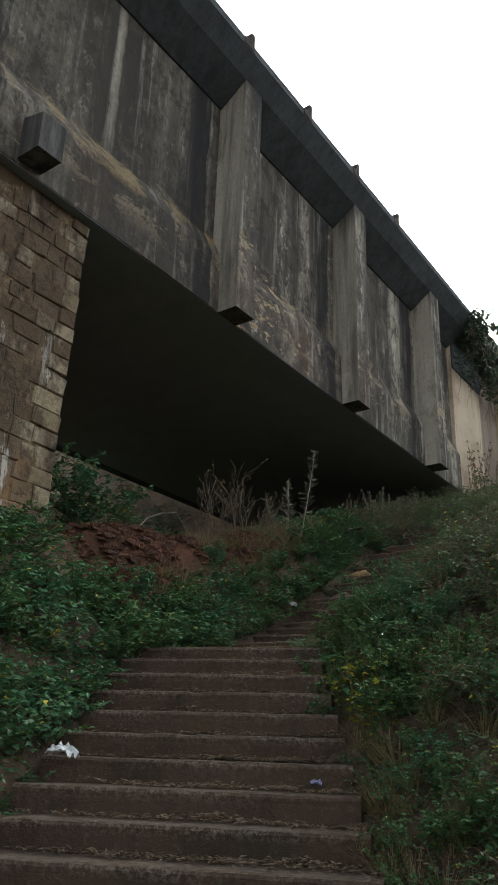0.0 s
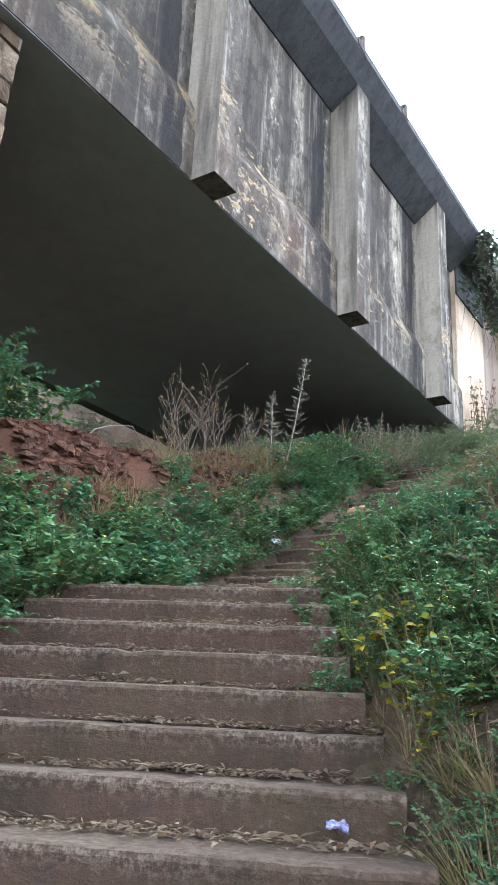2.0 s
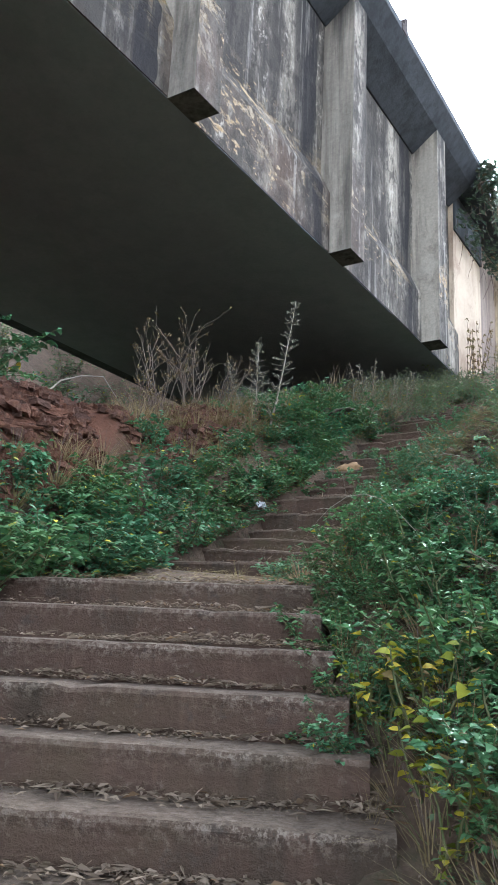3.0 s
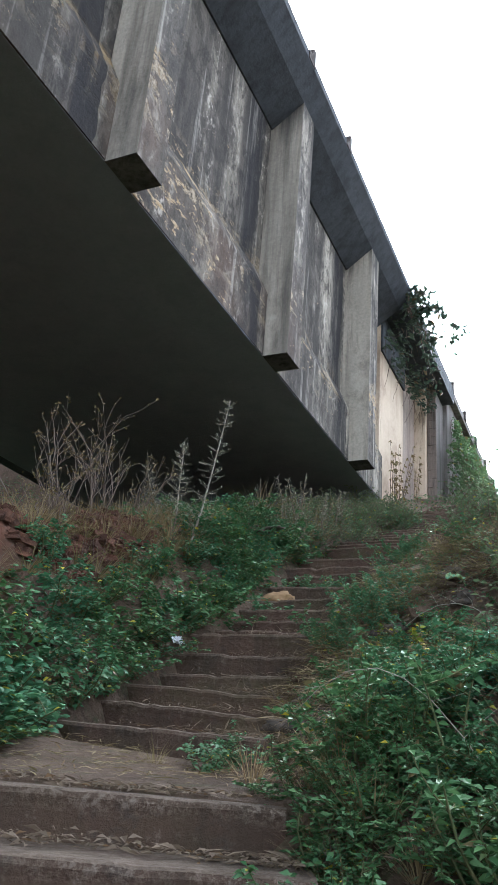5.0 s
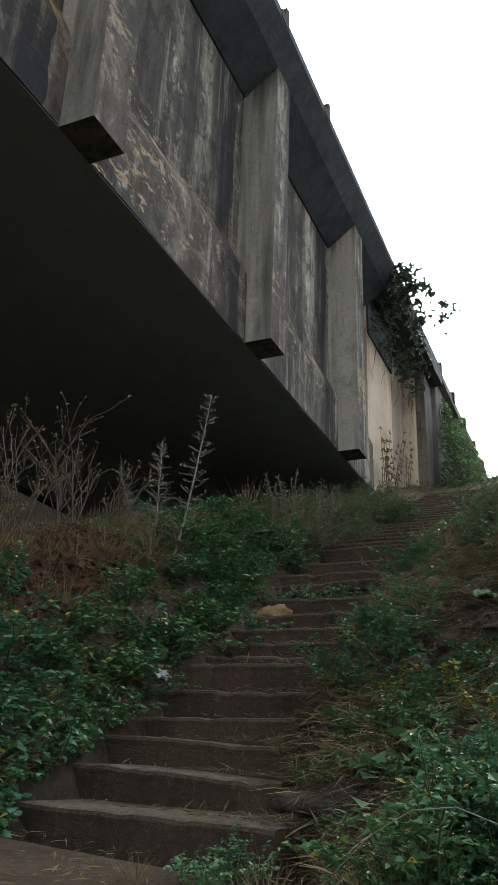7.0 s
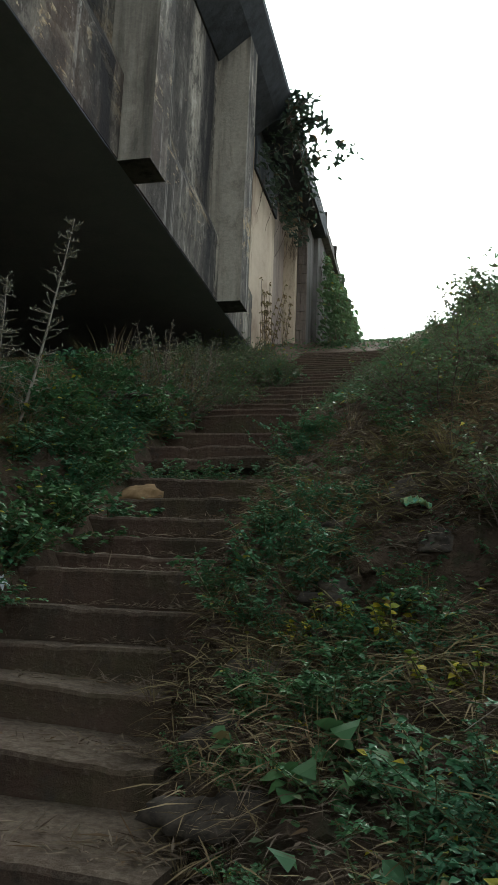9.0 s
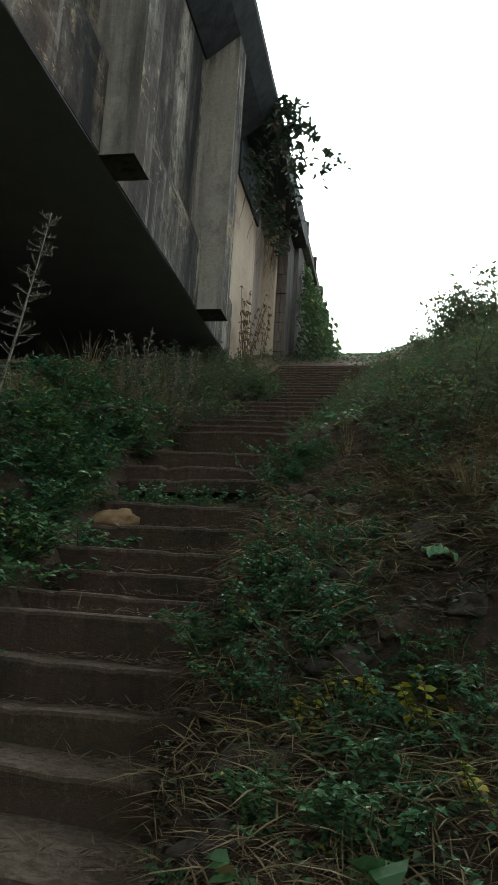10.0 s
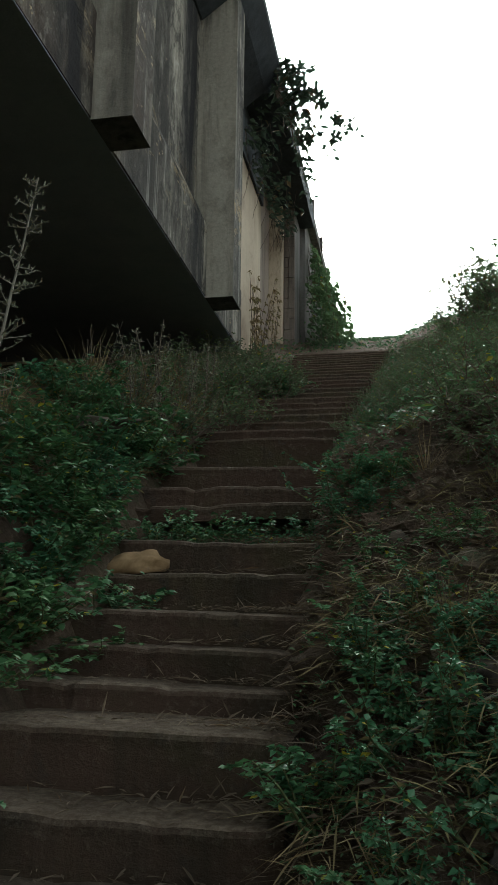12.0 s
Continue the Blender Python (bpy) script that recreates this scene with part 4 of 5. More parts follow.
for i_, (x_, y_, h_) in enumerate(((-7.0, 8.7, 0.75), (-7.15, 8.35, 0.65), (-6.9, 8.0, 0.5), (-7.0, 9.1, 0.55))):
    sh = bare_shrub(110 + i_, h_ * 1.1, 8, 0.32).thing("bare_shrub", "leafless dry shrub with many thin twigs", "shrub", M_STRAW, M_TWIG, "bare shrubs", stem_name="branch")
    sh.location = (x_, y_, ground_z(x_, y_))
bush = leafy(120, 22, 0.80, 0.55, 0.06, 44, 4).thing("pier_bush", "dense green leafy bush beside the stone pier", "bush", M_LEAF, M_STALK)
bush.location = (-7.42, 6.15, ground_z(-7.42, 6.15))
bush.scale = (1.08, 1.08, 1.15)
for x_, y_, sc in ((-7.9, 6.1, 1.0), (-8.4, 6.6, 1.0), (-9.2, 7.0, 1.0)):
    plant(DULLS, x_, y_, sc, rng0)
for x_, y_, sc in ((-3.05, 5.05, 1.1), (-3.25, 5.45, 1.05), (-2.8, 4.65, 1.1)):
    plant(FINES, x_, y_, sc, rng0)
for x_, y_, sc in ((-3.2, 5.0, 1.1), (-3.02, 4.72, 1.1), (-3.12, 4.86, 1.2), (-3.28, 4.98, 1.0), (-2.92, 4.55, 1.0), (-4.2, 8.1, 0.8), (-4.06, 8.0, 0.9), (-3.89, 7.59, 0.8), (-4.44, 8.09, 0.5), (-4.3, 8.2, 0.7), (-4.05, 8.0, 0.7), (-3.8, 7.6, 0.7)):
    plant(YELLOWS, x_, y_, sc, rng0)
for x_, y_, sc in ((-4.75, 6.80, 0.5), (-5.0, 6.88, 0.45), (-4.6, 6.5, 0.4), (-5.5, 6.85, 0.4), (-6.0, 10.72, 0.5), (-5.85, 10.8, 0.5), (-5.7, 10.7, 0.5), (-5.55, 10.8, 0.5), (-5.4, 10.72, 0.5), (-5.25, 10.78, 0.5), (-4.95, 10.7, 0.6)):
    plant(SHRUBS, x_, y_, sc, rng0, nearest(x_, y_)[0] - 0.22 if y_ > 9 else None)
for x_, y_, sc in ((-4.33, 7.38, 1.0), (-4.14, 7.36, 1.1), (-4.24, 7.25, 0.9), (-4.42, 7.5, 0.7)):
    plant(BROADS, x_, y_, sc, rng0)
for k_ in range(26):
    plant(FINES, -3.95 + 0.75 * rng0.random(), 5.7 + 1.0 * rng0.random(), rng0.uniform(0.5, 0.8), rng0)
for x_, y_, sc in ((-4.92, 6.82, 0.6), (-4.78, 6.88, 0.55), (-5.1, 6.9, 0.4), (-4.62, 6.72, 0.5)):
    plant(FINES, x_, y_, sc, rng0)
plant(STRAWS, -4.42, 6.5, 0.8, rng0)
plant(STRAWS, -4.36, 6.36, 0.7, rng0)
plant(STRAWS, -4.9, 6.55, 0.5, rng0)
for x_, y_, sc in ((-4.0, 6.02, 0.7), (-3.85, 5.75, 0.75), (-3.68, 5.45, 0.75), (-3.5, 5.15, 0.7), (-3.35, 4.85, 0.6)):
    plant(FINES, x_, y_, sc, rng0)
for x_, y_, sc in ((-6.15, 9.0, 0.7), (-6.15, 9.45, 0.85), (-6.0, 9.75, 0.8), (-6.05, 10.1, 0.85), (-6.15, 10.75, 0.55), (-6.4, 9.85, 0.8), (-6.4, 10.3, 0.75), (-6.6, 10.1, 0.5), (-6.35, 11.3, 0.5), (-6.45, 10.7, 0.45), (-6.28, 10.2, 0.7), (-6.2, 9.6, 0.7), (-6.3, 10.5, 0.55), (-6.2, 9.9, 0.6), (-6.22, 10.35, 0.5)):
    plant(SHRUBS, x_, y_, sc, rng0)
# weeds leaning over the ends of the lower steps
for c_, l_, r_, z_, ang, dep, hgt in STEPS[1:]:
    for kinds_, off_, sc in ((STRAWS, 0.04, 0.5), (FINES, 0.14, 0.5), (GRASSES, 0.16, 0.8), (DULLS, 0.30, 0.5), (FINES, 0.38, 0.8), (GRASSES, 0.34, 0.8), (FINES, 0.62, 0.9)):
        q_ = c_ + ALONG * (r_ + off_ + rng0.uniform(-0.12, 0.06)) + NRM * rng0.uniform(0.05, 0.3)
        plant(kinds_, q_.x, q_.y, sc * rng0.uniform(0.7, 1.2), rng0, z_ - 0.06)
    q_ = c_ + ALONG * (l_ - rng0.uniform(0.0, 0.15)) + NRM * 0.2
    plant(FINES, q_.x, q_.y, rng0.uniform(0.35, 0.6), rng0, z_ - 0.08)
# growth that closes in on the upper flight
for k_ in range(26):
    y_ = 11.5 + 4.6 * rng0.random()
    plant((DULLS, SHRUBS, STALKS, DULLS)[k_ % 4], -6.32 + 0.50 * rng0.random() * smooth_step(12.3, 13.4, y_), y_, rng0.uniform(0.6, 1.0), rng0, nearest(-5.7, y_)[0] - 0.08)
for k_ in range(44):
    y_ = 12.1 + 7.0 * rng0.random()
    out_ = rng0.random()
    plant((FINES, LOWS)[k_ % 2], -5.02 + 0.045 * (y_ - 11.5) + 1.5 * out_, y_, (0.36 + 0.4 * out_) * rng0.uniform(0.8, 1.1), rng0)
for x_, y_, sc in ((-6.25, 11.7, 1.3), (-6.4, 12.0, 1.5), (-6.2, 12.3, 1.2), (-6.5, 11.4, 1.1), (-6.6, 12.4, 1.4), (-6.15, 12.9, 1.0)):
    plant(STALKS, x_, y_, sc, rng0)
# straw and weeds creeping over the uphill ends of the trodden steps
for x_, y_, z_, w_, ang, tilt in UPPER[:11]:
    for kinds_, off_, sc in ((STRAWS, -0.04, 0.45), (FINES, 0.10, 0.28), (STRAWS, 0.16, 0.55), (GRASSES, 0.22, 0.45), (FINES, 0.32, 0.4)):
        plant(kinds_, x_ + w_ / 2 + off_ + rng0.uniform(-0.06, 0.06), y_ + rng0.uniform(0.0, 0.25), sc * rng0.uniform(0.75, 1.2), rng0, z_ - 0.05)
for x_, y_, sc in ((-4.92, 10.5, 0.7), (-4.86, 10.72, 0.7), (-4.80, 10.3, 0.6), (-4.68, 10.6, 0.7), (-4.72, 8.95, 0.75), (-4.58, 8.65, 0.75), (-4.62, 9.15, 0.7), (-4.45, 8.85, 0.7), (-4.66, 8.3, 0.6), (-4.5, 8.25, 0.6), (-4.15, 7.6, 0.8), (-4.3, 7.95, 0.8), (-4.4, 8.35, 0.75), (-4.1, 8.3, 0.8), (-4.45, 8.6, 0.65), (-3.95, 7.9, 0.8)):
    plant(FINES, x_, y_, sc, rng0)
# bushes that make the skyline of the upper bank
for x_, y_, sc in ((-3.75, 19.7, 0.95), (-3.5, 20.0, 1.3), (-3.25, 19.8, 1.5), (-3.0, 20.2, 1.95), (-2.75, 19.8, 2.1), (-3.1, 19.2, 1.5), (-2.6, 19.2, 1.9), (-2.9, 19.6, 2.0)):
    plant(DULLS, x_, y_, sc, rng0)
for x_, y_, sc in ((-3.62, 20.1, 2.2), (-4.62, 20.6, 0.8), (-3.9, 19.9, 1.2), (-2.95, 20.4, 2.2), (-3.3, 20.3, 1.9)):
    plant(STALKS, x_, y_, sc, rng0)
for x_, y_, sc in ((-3.0, 19.6, 1.1), (-2.5, 20.6, 1.9), (-2.1, 21.6, 2.4), (-1.6, 22.6, 2.7), (-2.9, 17.6, 1.1), (-2.2, 19.0, 1.5), (-1.5, 20.4, 2.4), (-1.2, 22.0, 2.2)):
    plant(DULLS, x_, y_, sc, rng0)


def build_sapling():
    """The young fig that grows out of the joint at the deck's edge: limbs reaching up, out and down, leaves in clusters."""
    f = Foliage(131)
    r = f.r
    limbs = ((0.10, 0.1, 0.62), (0.30, 0.2, 0.42), (0.46, 0.0, 0.22), (0.62, 0.3, -0.05), (0.78, 0.1, -0.42), (1.02, 0.2, -0.68), (1.26, 0.1, -0.92),
             (0.86, 0.2, -1.16), (0.60, 0.3, -1.40), (0.42, 0.2, -1.05), (0.34, 0.4, -0.62), (0.24, 0.2, -0.25), (0.50, 0.3, -1.75), (0.16, 0.1, -0.8))
    for x, y, z in limbs:
        end = Vector((x, y, z))
        line = [end * (i / 8) + Vector((0, 0, 0.22 * math.sin(i / 8 * math.pi) * x)) + noise.noise_vector(end * 5 + Vector((i, 0, 0))) * 0.03 * min(i, 3) for i in range(9)]
        f.stem(line, 0.016, 0.004)
        for _ in range(3):
            i = r.randrange(3, 8)
            twig = bend(r, line[i], Vector((r.uniform(-0.3, 1), r.uniform(-0.6, 0.6), r.uniform(-0.5, 0.7))), r.uniform(0.12, 0.3), 3, 0.02, 0.15)
            f.stem(twig, 0.005, 0.002, 3)
            for _ in range(9):
                at = twig[r.randrange(1, 4)]
                w = Vector((r.uniform(-0.7, 1), r.uniform(-1, 1), r.uniform(-0.7, 0.6)))
                size = r.uniform(0.10, 0.18)
                f.leaf(at, w, size, size * 0.45, 0.12, 0.12)
        for _ in range(26):
            u = (1 - r.random() ** 1.8) * 8
            i = min(int(u), 7)
            at = line[i].lerp(line[i + 1], u - i)
            w = Vector((r.uniform(-0.7, 1), r.uniform(-1, 1), r.uniform(-0.6, 0.7)))
            size = r.uniform(0.10, 0.18)
            at2 = at + w.normalized() * r.uniform(0.02, 0.07)
            f.stem([at, at2], 0.003, 0.002, 3)
            f.leaf(at2, w, size, size * 0.45, 0.12, 0.12)
    t = f.thing("fig_sapling", "small dark-leaved sapling growing from the deck edge", "sapling", M_TREE, M_TWIG, stem_name="branch")
    t.location = (-6.42, 17.42, 12.26)


build_sapling()


def creeper(name, label, count, place, size, seed, leaf_of, hang=0.6):
    """Leaves and runners lying against a wall that faces +x."""
    f = Foliage(seed, True)
    r = f.r
    n = 0
    while n < count:
        p = place(r)
        if p is None:
            continue
        n += 1
        w = Vector((r.uniform(0.2, 1.0), r.uniform(-0.9, 0.9), r.uniform(-0.8, 0.6)))
        s_ = size * r.uniform(0.5, 1.3)
        f.leaf(p, w, s_, s_ * 0.75, 0.12, hang * 0.4)
        if n % 14 == 0:
            f.stem(bend(r, p - Vector((0.03, 0, 0)), Vector((0, r.uniform(-0.5, 0.5), -1)), r.uniform(0.3, 0.9), 5, 0, 0.2), 0.006, 0.003, 3)
    return f.thing(name, label, "creeper", leaf_of, M_TWIG, stem_name="runner", apart=count < 1000)


def ivy_place(r):
    y = 21.6 + 24 * r.random() ** 1.6
    z = r.uniform(8.8, 13.0)
    top = 11.6 + 1.2 * smooth_step(21.5, 26.0, y) + noise.noise(Vector((y * 0.9, 0, 3))) * 0.9
    if z > top or noise.noise(Vector((y * 0.8, z * 1.2, 0))) < -0.22:
        return None
    bulge = 0.95 * smooth_step(12.4, 9.6, z) * r.random()
    return Vector((-6.53 + bulge + r.uniform(0, 0.12), y, z))


creeper("ivy", "green creeper covering the far retaining wall", 9000, ivy_place, 0.13, 140, M_IVY)


def hanging_place(r):
    y = r.uniform(17.2, 21.3)
    low = 11.35 - 0.25 * math.sin((y - 17) * 0.9) + noise.noise(Vector((y * 2.0, 1, 0))) * 0.7
    z = r.uniform(10.6, 12.6)
    if z < low or noise.noise(Vector((y * 1.4, z * 1.6, 4))) < -0.02:
        return None
    return Vector((-6.92 + r.uniform(0.0, 0.5) * smooth_step(10.8, 12.4, z), y, z))


creeper("hanging_creeper", "dark green creeper hanging from the deck over the abutment", 520, hanging_place, 0.12, 141, M_TREE)


f_ = Foliage(150)
for _ in range(16):
    y_ = f_.r.uniform(17.8, 20.3)
    ln_ = bend(f_.r, Vector((-6.86, y_, ground_z(-6.8, y_) - 0.05)), Vector((0.05, f_.r.uniform(-0.25, 0.25), 1)), f_.r.uniform(0.7, 1.7), 7, 0, 0.1)
    f_.stem(ln_, 0.008, 0.003, 4)
    for p_ in ln_[1:]:
        for _ in range(5):
            f_.leaf(p_, Vector((f_.r.uniform(-0.2, 1), f_.r.uniform(-1, 1), f_.r.uniform(-0.6, 0.8))), 0.07, 0.03, 0.2, 0.3)
f_.thing("wall_weed", "thin brown dried weeds against the cream wall", "weed", M_STRAW, M_TWIG, apart=True)

# ---- low growth, litter and rubble ----


def stuff(name, label, category, f, leaf_mat):
    ob = new(name, mesh_from(name, f.lv, f.lf, leaf_mat))
    return tagged(ob, label, category, kind="stuff")


def carpet(seed, count, box, test, size, narrow, flat):
    f = Foliage(seed, True)
    r = f.r
    x0, x1, y0, y1 = box
    n = 0
    for _ in range(count * 6):
        if n >= count:
            break
        x, y = r.uniform(x0, x1), r.uniform(y0, y1)
        zc, d, half = nearest(x, y)
        e = abs(d) - half
        h = test(x, y, d, e)
        if h is None:
            continue
        n += 1
        z = ground_z(x, y) + r.random() * h
        a = r.uniform(0, 6.28)
        s_ = size * r.uniform(0.5, 1.4)
        f.leaf(Vector((x, y, z)), Vector((math.cos(a), math.sin(a), r.uniform(-flat, flat))), s_, s_ * narrow, 0.12, 0.1)
    return f


stuff("ground_cover", "low carpet of small green leaves on the banks", "ground cover",
      carpet(160, 9000, (-7.2, -2.0, 0.5, 12.0), lambda x, y, d, e: (0.16 * (0.4 + noise.noise(Vector((x * 1.7, y * 1.7, 1))) + 0.5)) if d < 0 and 0.0 < e < (0.4 if 5.2 < y < 8.8 else 1.05) else None, 0.05, 0.6, 0.5), M_LEAF)
stuff("ground_cover", "thin cover of small weeds on the uphill bank", "ground cover",
      carpet(161, 14000, (-5.2, 1.5, 0.8, 14.0), lambda x, y, d, e: 0.10 if d > 0 and 0.0 < e < 4.0 and noise.noise(Vector((x * 1.3, y * 1.3, 5))) > 0.0 else None, 0.03, 0.5, 0.6), M_LEAF_DULL)
stuff("ground_cover", "weeds along the upper flight", "ground cover",
      carpet(162, 9000, (-6.9, -1.5, 11.0, 26.0), lambda x, y, d, e: 0.06 + 0.22 * max(0.0, min(1.0, e)) if (0.0 < e < 4.0 or y > 20.4) and x > -6.9 else None, 0.06, 0.5, 0.6), M_LEAF)
stuff("dry_litter", "dry fallen leaves and straw scattered on the bank", "leaf litter",
      carpet(163, 14000, (-5.0, 0.5, 1.5, 12.0), lambda x, y, d, e: 0.03 if d > 0 and -0.05 < e < 2.5 else None, 0.05, 0.3, 0.3), M_LITTER)
stuff("ground_cover", "small weeds close beside the upper steps", "ground cover",
      carpet(166, 6000, (-5.1, -2.6, 6.2, 11.5), lambda x, y, d, e: 0.12 * (0.6 + noise.noise(Vector((x * 2.1, y * 2.1, 8)))) if d > 0 and 0.02 < e < 2.0 and noise.noise(Vector((x * 1.5, y * 1.5, 2))) > -0.12 else None, 0.03, 0.55, 0.6), M_LEAF)
stuff("dry_litter", "tangle of dry straw beside the upper steps", "leaf litter",
      carpet(167, 24000, (-5.1, -2.6, 6.2, 11.5), lambda x, y, d, e: 0.06 if d > 0 and -0.05 < e < 2.2 else None, 0.12, 0.035, 0.4), M_LITTER)
stuff("dry_litter", "tangled pale dry grass over the stones of the bank", "leaf litter",
      carpet(172, 12000, (-4.9, -2.6, 6.3, 10.0), lambda x, y, d, e: 0.13 if d > 0 and 0.0 < e < 1.9 and noise.noise(Vector((x * 1.9, y * 1.9, 12))) > -0.1 else None, 0.17, 0.028, 0.45), M_STRAW)
stuff("ground_cover", "rough growth on the far side under the bridge", "ground cover",
      carpet(168, 6000, (-15.5, -9.0, 6.0, 17.0), lambda x, y, d, e: 0.35, 0.13, 0.5, 0.6), M_LEAF)
stuff("dry_litter", "dry straw on the downhill bank", "leaf litter",
      carpet(164, 4500, (-7.6, -5.0, 5.5, 12.0), lambda x, y, d, e: 0.05 if d < 0 and (e > 1.1 or e < 0.12 or (e > 0.3 and y > 8.2)) and e > 0 else None, 0.08, 0.14, 0.4), M_STRAW)


def step_litter():
    """Straw and leaves caught at the back of the lower treads, thicker towards the uphill side."""
    f = Foliage(165, True)
    r = f.r
    for c_, l_, r_, z_, ang, dep, hgt in STEPS:
        for _ in range(420):
            u = r.random() ** 0.5
            if noise.noise(Vector((u * 5, z_ * 9, 2))) < -0.12 + 0.5 * r.random() - 0.35:
                continue
            p = c_ + ALONG * (l_ + (r_ - l_) * u) + NRM * (0.32 - abs(r.gauss(0, 0.10)))
            a = r.uniform(0, 6.28)
            f.leaf(Vector((p.x, p.y, z_ + 0.006 + r.random() * 0.018)), Vector((math.cos(a), math.sin(a), r.uniform(-0.05, 0.35))), 0.015 + 0.075 * r.random() ** 2, r.uniform(0.004, 0.016), 0.25, 0.05)
    for k_, (c_, l_, r_, z_, ang, dep, hgt) in enumerate(STEPS):
        for _ in range(260 + 34 * k_):
            u = r.uniform(0.32, 1.02) if r.random() < 0.75 else r.random()
            heap = max(0.0, 0.35 + noise.noise(Vector((u * 4, k_ * 3.3, 5))))
            p = c_ + ALONG * (l_ + (r_ - l_) * u) + NRM * (0.31 - abs(r.gauss(0, 0.07)))
            a = r.uniform(0, 6.28)
            size = 0.018 + 0.05 * r.random() ** 1.6
            f.leaf(Vector((p.x, p.y, z_ + 0.006 + r.random() * 0.05 * heap)), Vector((math.cos(a), math.sin(a), r.uniform(-0.1, 0.5))), size, size * r.uniform(0.15, 0.42), 0.3, 0.15)
    for x_, y_, z_, w_, ang, tilt in UPPER[:11]:
        for _ in range(220):
            u = r.random() ** (0.4 if r.random() < 0.6 else 0.12)
            f.leaf(Vector((x_ - w_ / 2 + w_ * u, y_ + r.uniform(0.05, 0.26), z_ + 0.004 - (u - 0.5) * w_ * math.tan(radians(tilt)) + r.random() * 0.02)),
                   Vector((r.uniform(-1, 1), r.uniform(-1, 1), r.uniform(0, 0.25))), 0.02 + 0.12 * r.random() ** 2, r.uniform(0.003, 0.012), 0.2, 0.05)
    return f


stuff("step_litter", "dry straw and leaves lying on the treads", "leaf litter", step_litter(), M_LITTER)


def rock_mesh(seed, size, material):
    bm = bmesh.new()
    bmesh.ops.create_icosphere(bm, subdivisions=3 if material is M_ROCK_BROWN else 4, radius=0.5)
    for v in bm.verts:
        p = v.co.copy()
        v.co += p.normalized() * (noise.fractal(p * 2.4 + Vector((seed * 3.7, 0, 0)), 1.0, 2.0, 6) * (0.22 if material is M_ROCK_BROWN else 0.34))
        v.co.z = max(v.co.z, -0.25)
        v.co = Vector((v.co.x * size[0], v.co.y * size[1], v.co.z * size[2]))
    me = bpy.data.meshes.new("rock")
    bm.to_mesh(me)
    bm.free()
    me.polygons.foreach_set("use_smooth", [True] * len(me.polygons))
    me.materials.append(material)
    return me


def rock(x, y, size, material, seed, label, z=None, turn=0):
    ob = new("rock", rock_mesh(seed, size, material))
    ob.matrix_basis = pose(x, y, (ground_z(x, y) if z is None else z) + size[2] * (0.2 if z is not None else -0.22), 4, -5, turn)
    return tagged(ob, label, "rock", "rocks on the bank")


rock(-5.97, 10.36, (0.33, 0.20, 0.15), M_ROCK_BROWN, 1, "ochre brown boulder at the edge of the steps", 4.46, 8)
rock(-4.59, 7.74, (0.24, 0.16, 0.13), M_ROCK_GREY, 2, "dark grey flat rock beside the steps", None, 20)
rock(-4.50, 7.36, (0.40, 0.24, 0.13), M_ROCK_GREY, 3, "dark grey flat rock beside the steps", None, -15)
for i_, (x_, y_, size_, turn_) in enumerate(((-4.40, 8.83, (0.34, 0.26, 0.24), 20), (-4.67, 9.37, (0.36, 0.22, 0.18), -10), (-4.33, 8.31, (0.32, 0.20, 0.18), 5), (-4.54, 8.02, (0.36, 0.20, 0.20), 12),
                                             (-4.30, 8.14, (0.26, 0.18, 0.16), -25), (-4.67, 9.86, (0.28, 0.20, 0.14), 30), (-4.05, 8.9, (0.28, 0.22, 0.18), 40), (-3.9, 8.45, (0.24, 0.18, 0.16), 60))):
    rock(x_, y_, tuple(v * 0.72 for v in size_), M_ROCK_GREY, 4 + i_, "earth-brown stone half buried in the bank", None, turn_)
rock(-6.56, 11.0, (0.50, 0.30, 0.12), M_ROCK_GREY, 18, "flat grey slab lying in the weeds", None, 5)
rock(-5.75, 6.75, (0.34, 0.22, 0.10), M_ROCK_GREY, 9, "flat grey stone at the foot of the upper flight", None, -20)


def rubble():
    """Broken red earth clods on the cut bank under the bridge."""
    f = Foliage(170)
    r = f.r
    for _ in range(4200):
        x, y = r.uniform(-7.6, -5.9), r.uniform(5.3, 9.0)
        zc, d, half = nearest(x, y)
        if d > 0 or abs(d) - half < 0.42 + 0.12 * noise.noise(Vector((x * 2, y * 2, 3))):
            continue
        z = ground_z(x, y)
        sx, sy, sz = 0.025 + 0.06 * r.random() ** 3, 0.03 + 0.13 * r.random() ** 3, 0.012 + 0.03 * r.random() ** 2
        rot = Euler((r.uniform(-0.15, 0.15), r.uniform(-0.05, 0.35), r.uniform(-0.4, 0.7))).to_matrix()
        b = len(f.lv)
        for cx in (-1, 1):
            for cy in (-1, 1):
                for cz in (-1, 1):
                    f.lv.append(Vector((x, y, z)) + rot @ Vector((cx * sx * r.uniform(0.5, 1), cy * sy * r.uniform(0.5, 1), cz * sz * r.uniform(0.6, 1))))
        f.lf += [(b, b + 1, b + 3, b + 2), (b + 4, b + 6, b + 7, b + 5), (b, b + 4, b + 5, b + 1), (b + 2, b + 3, b + 7, b + 6), (b, b + 2, b + 6, b + 4), (b + 1, b + 5, b + 7, b + 3)]
    return f


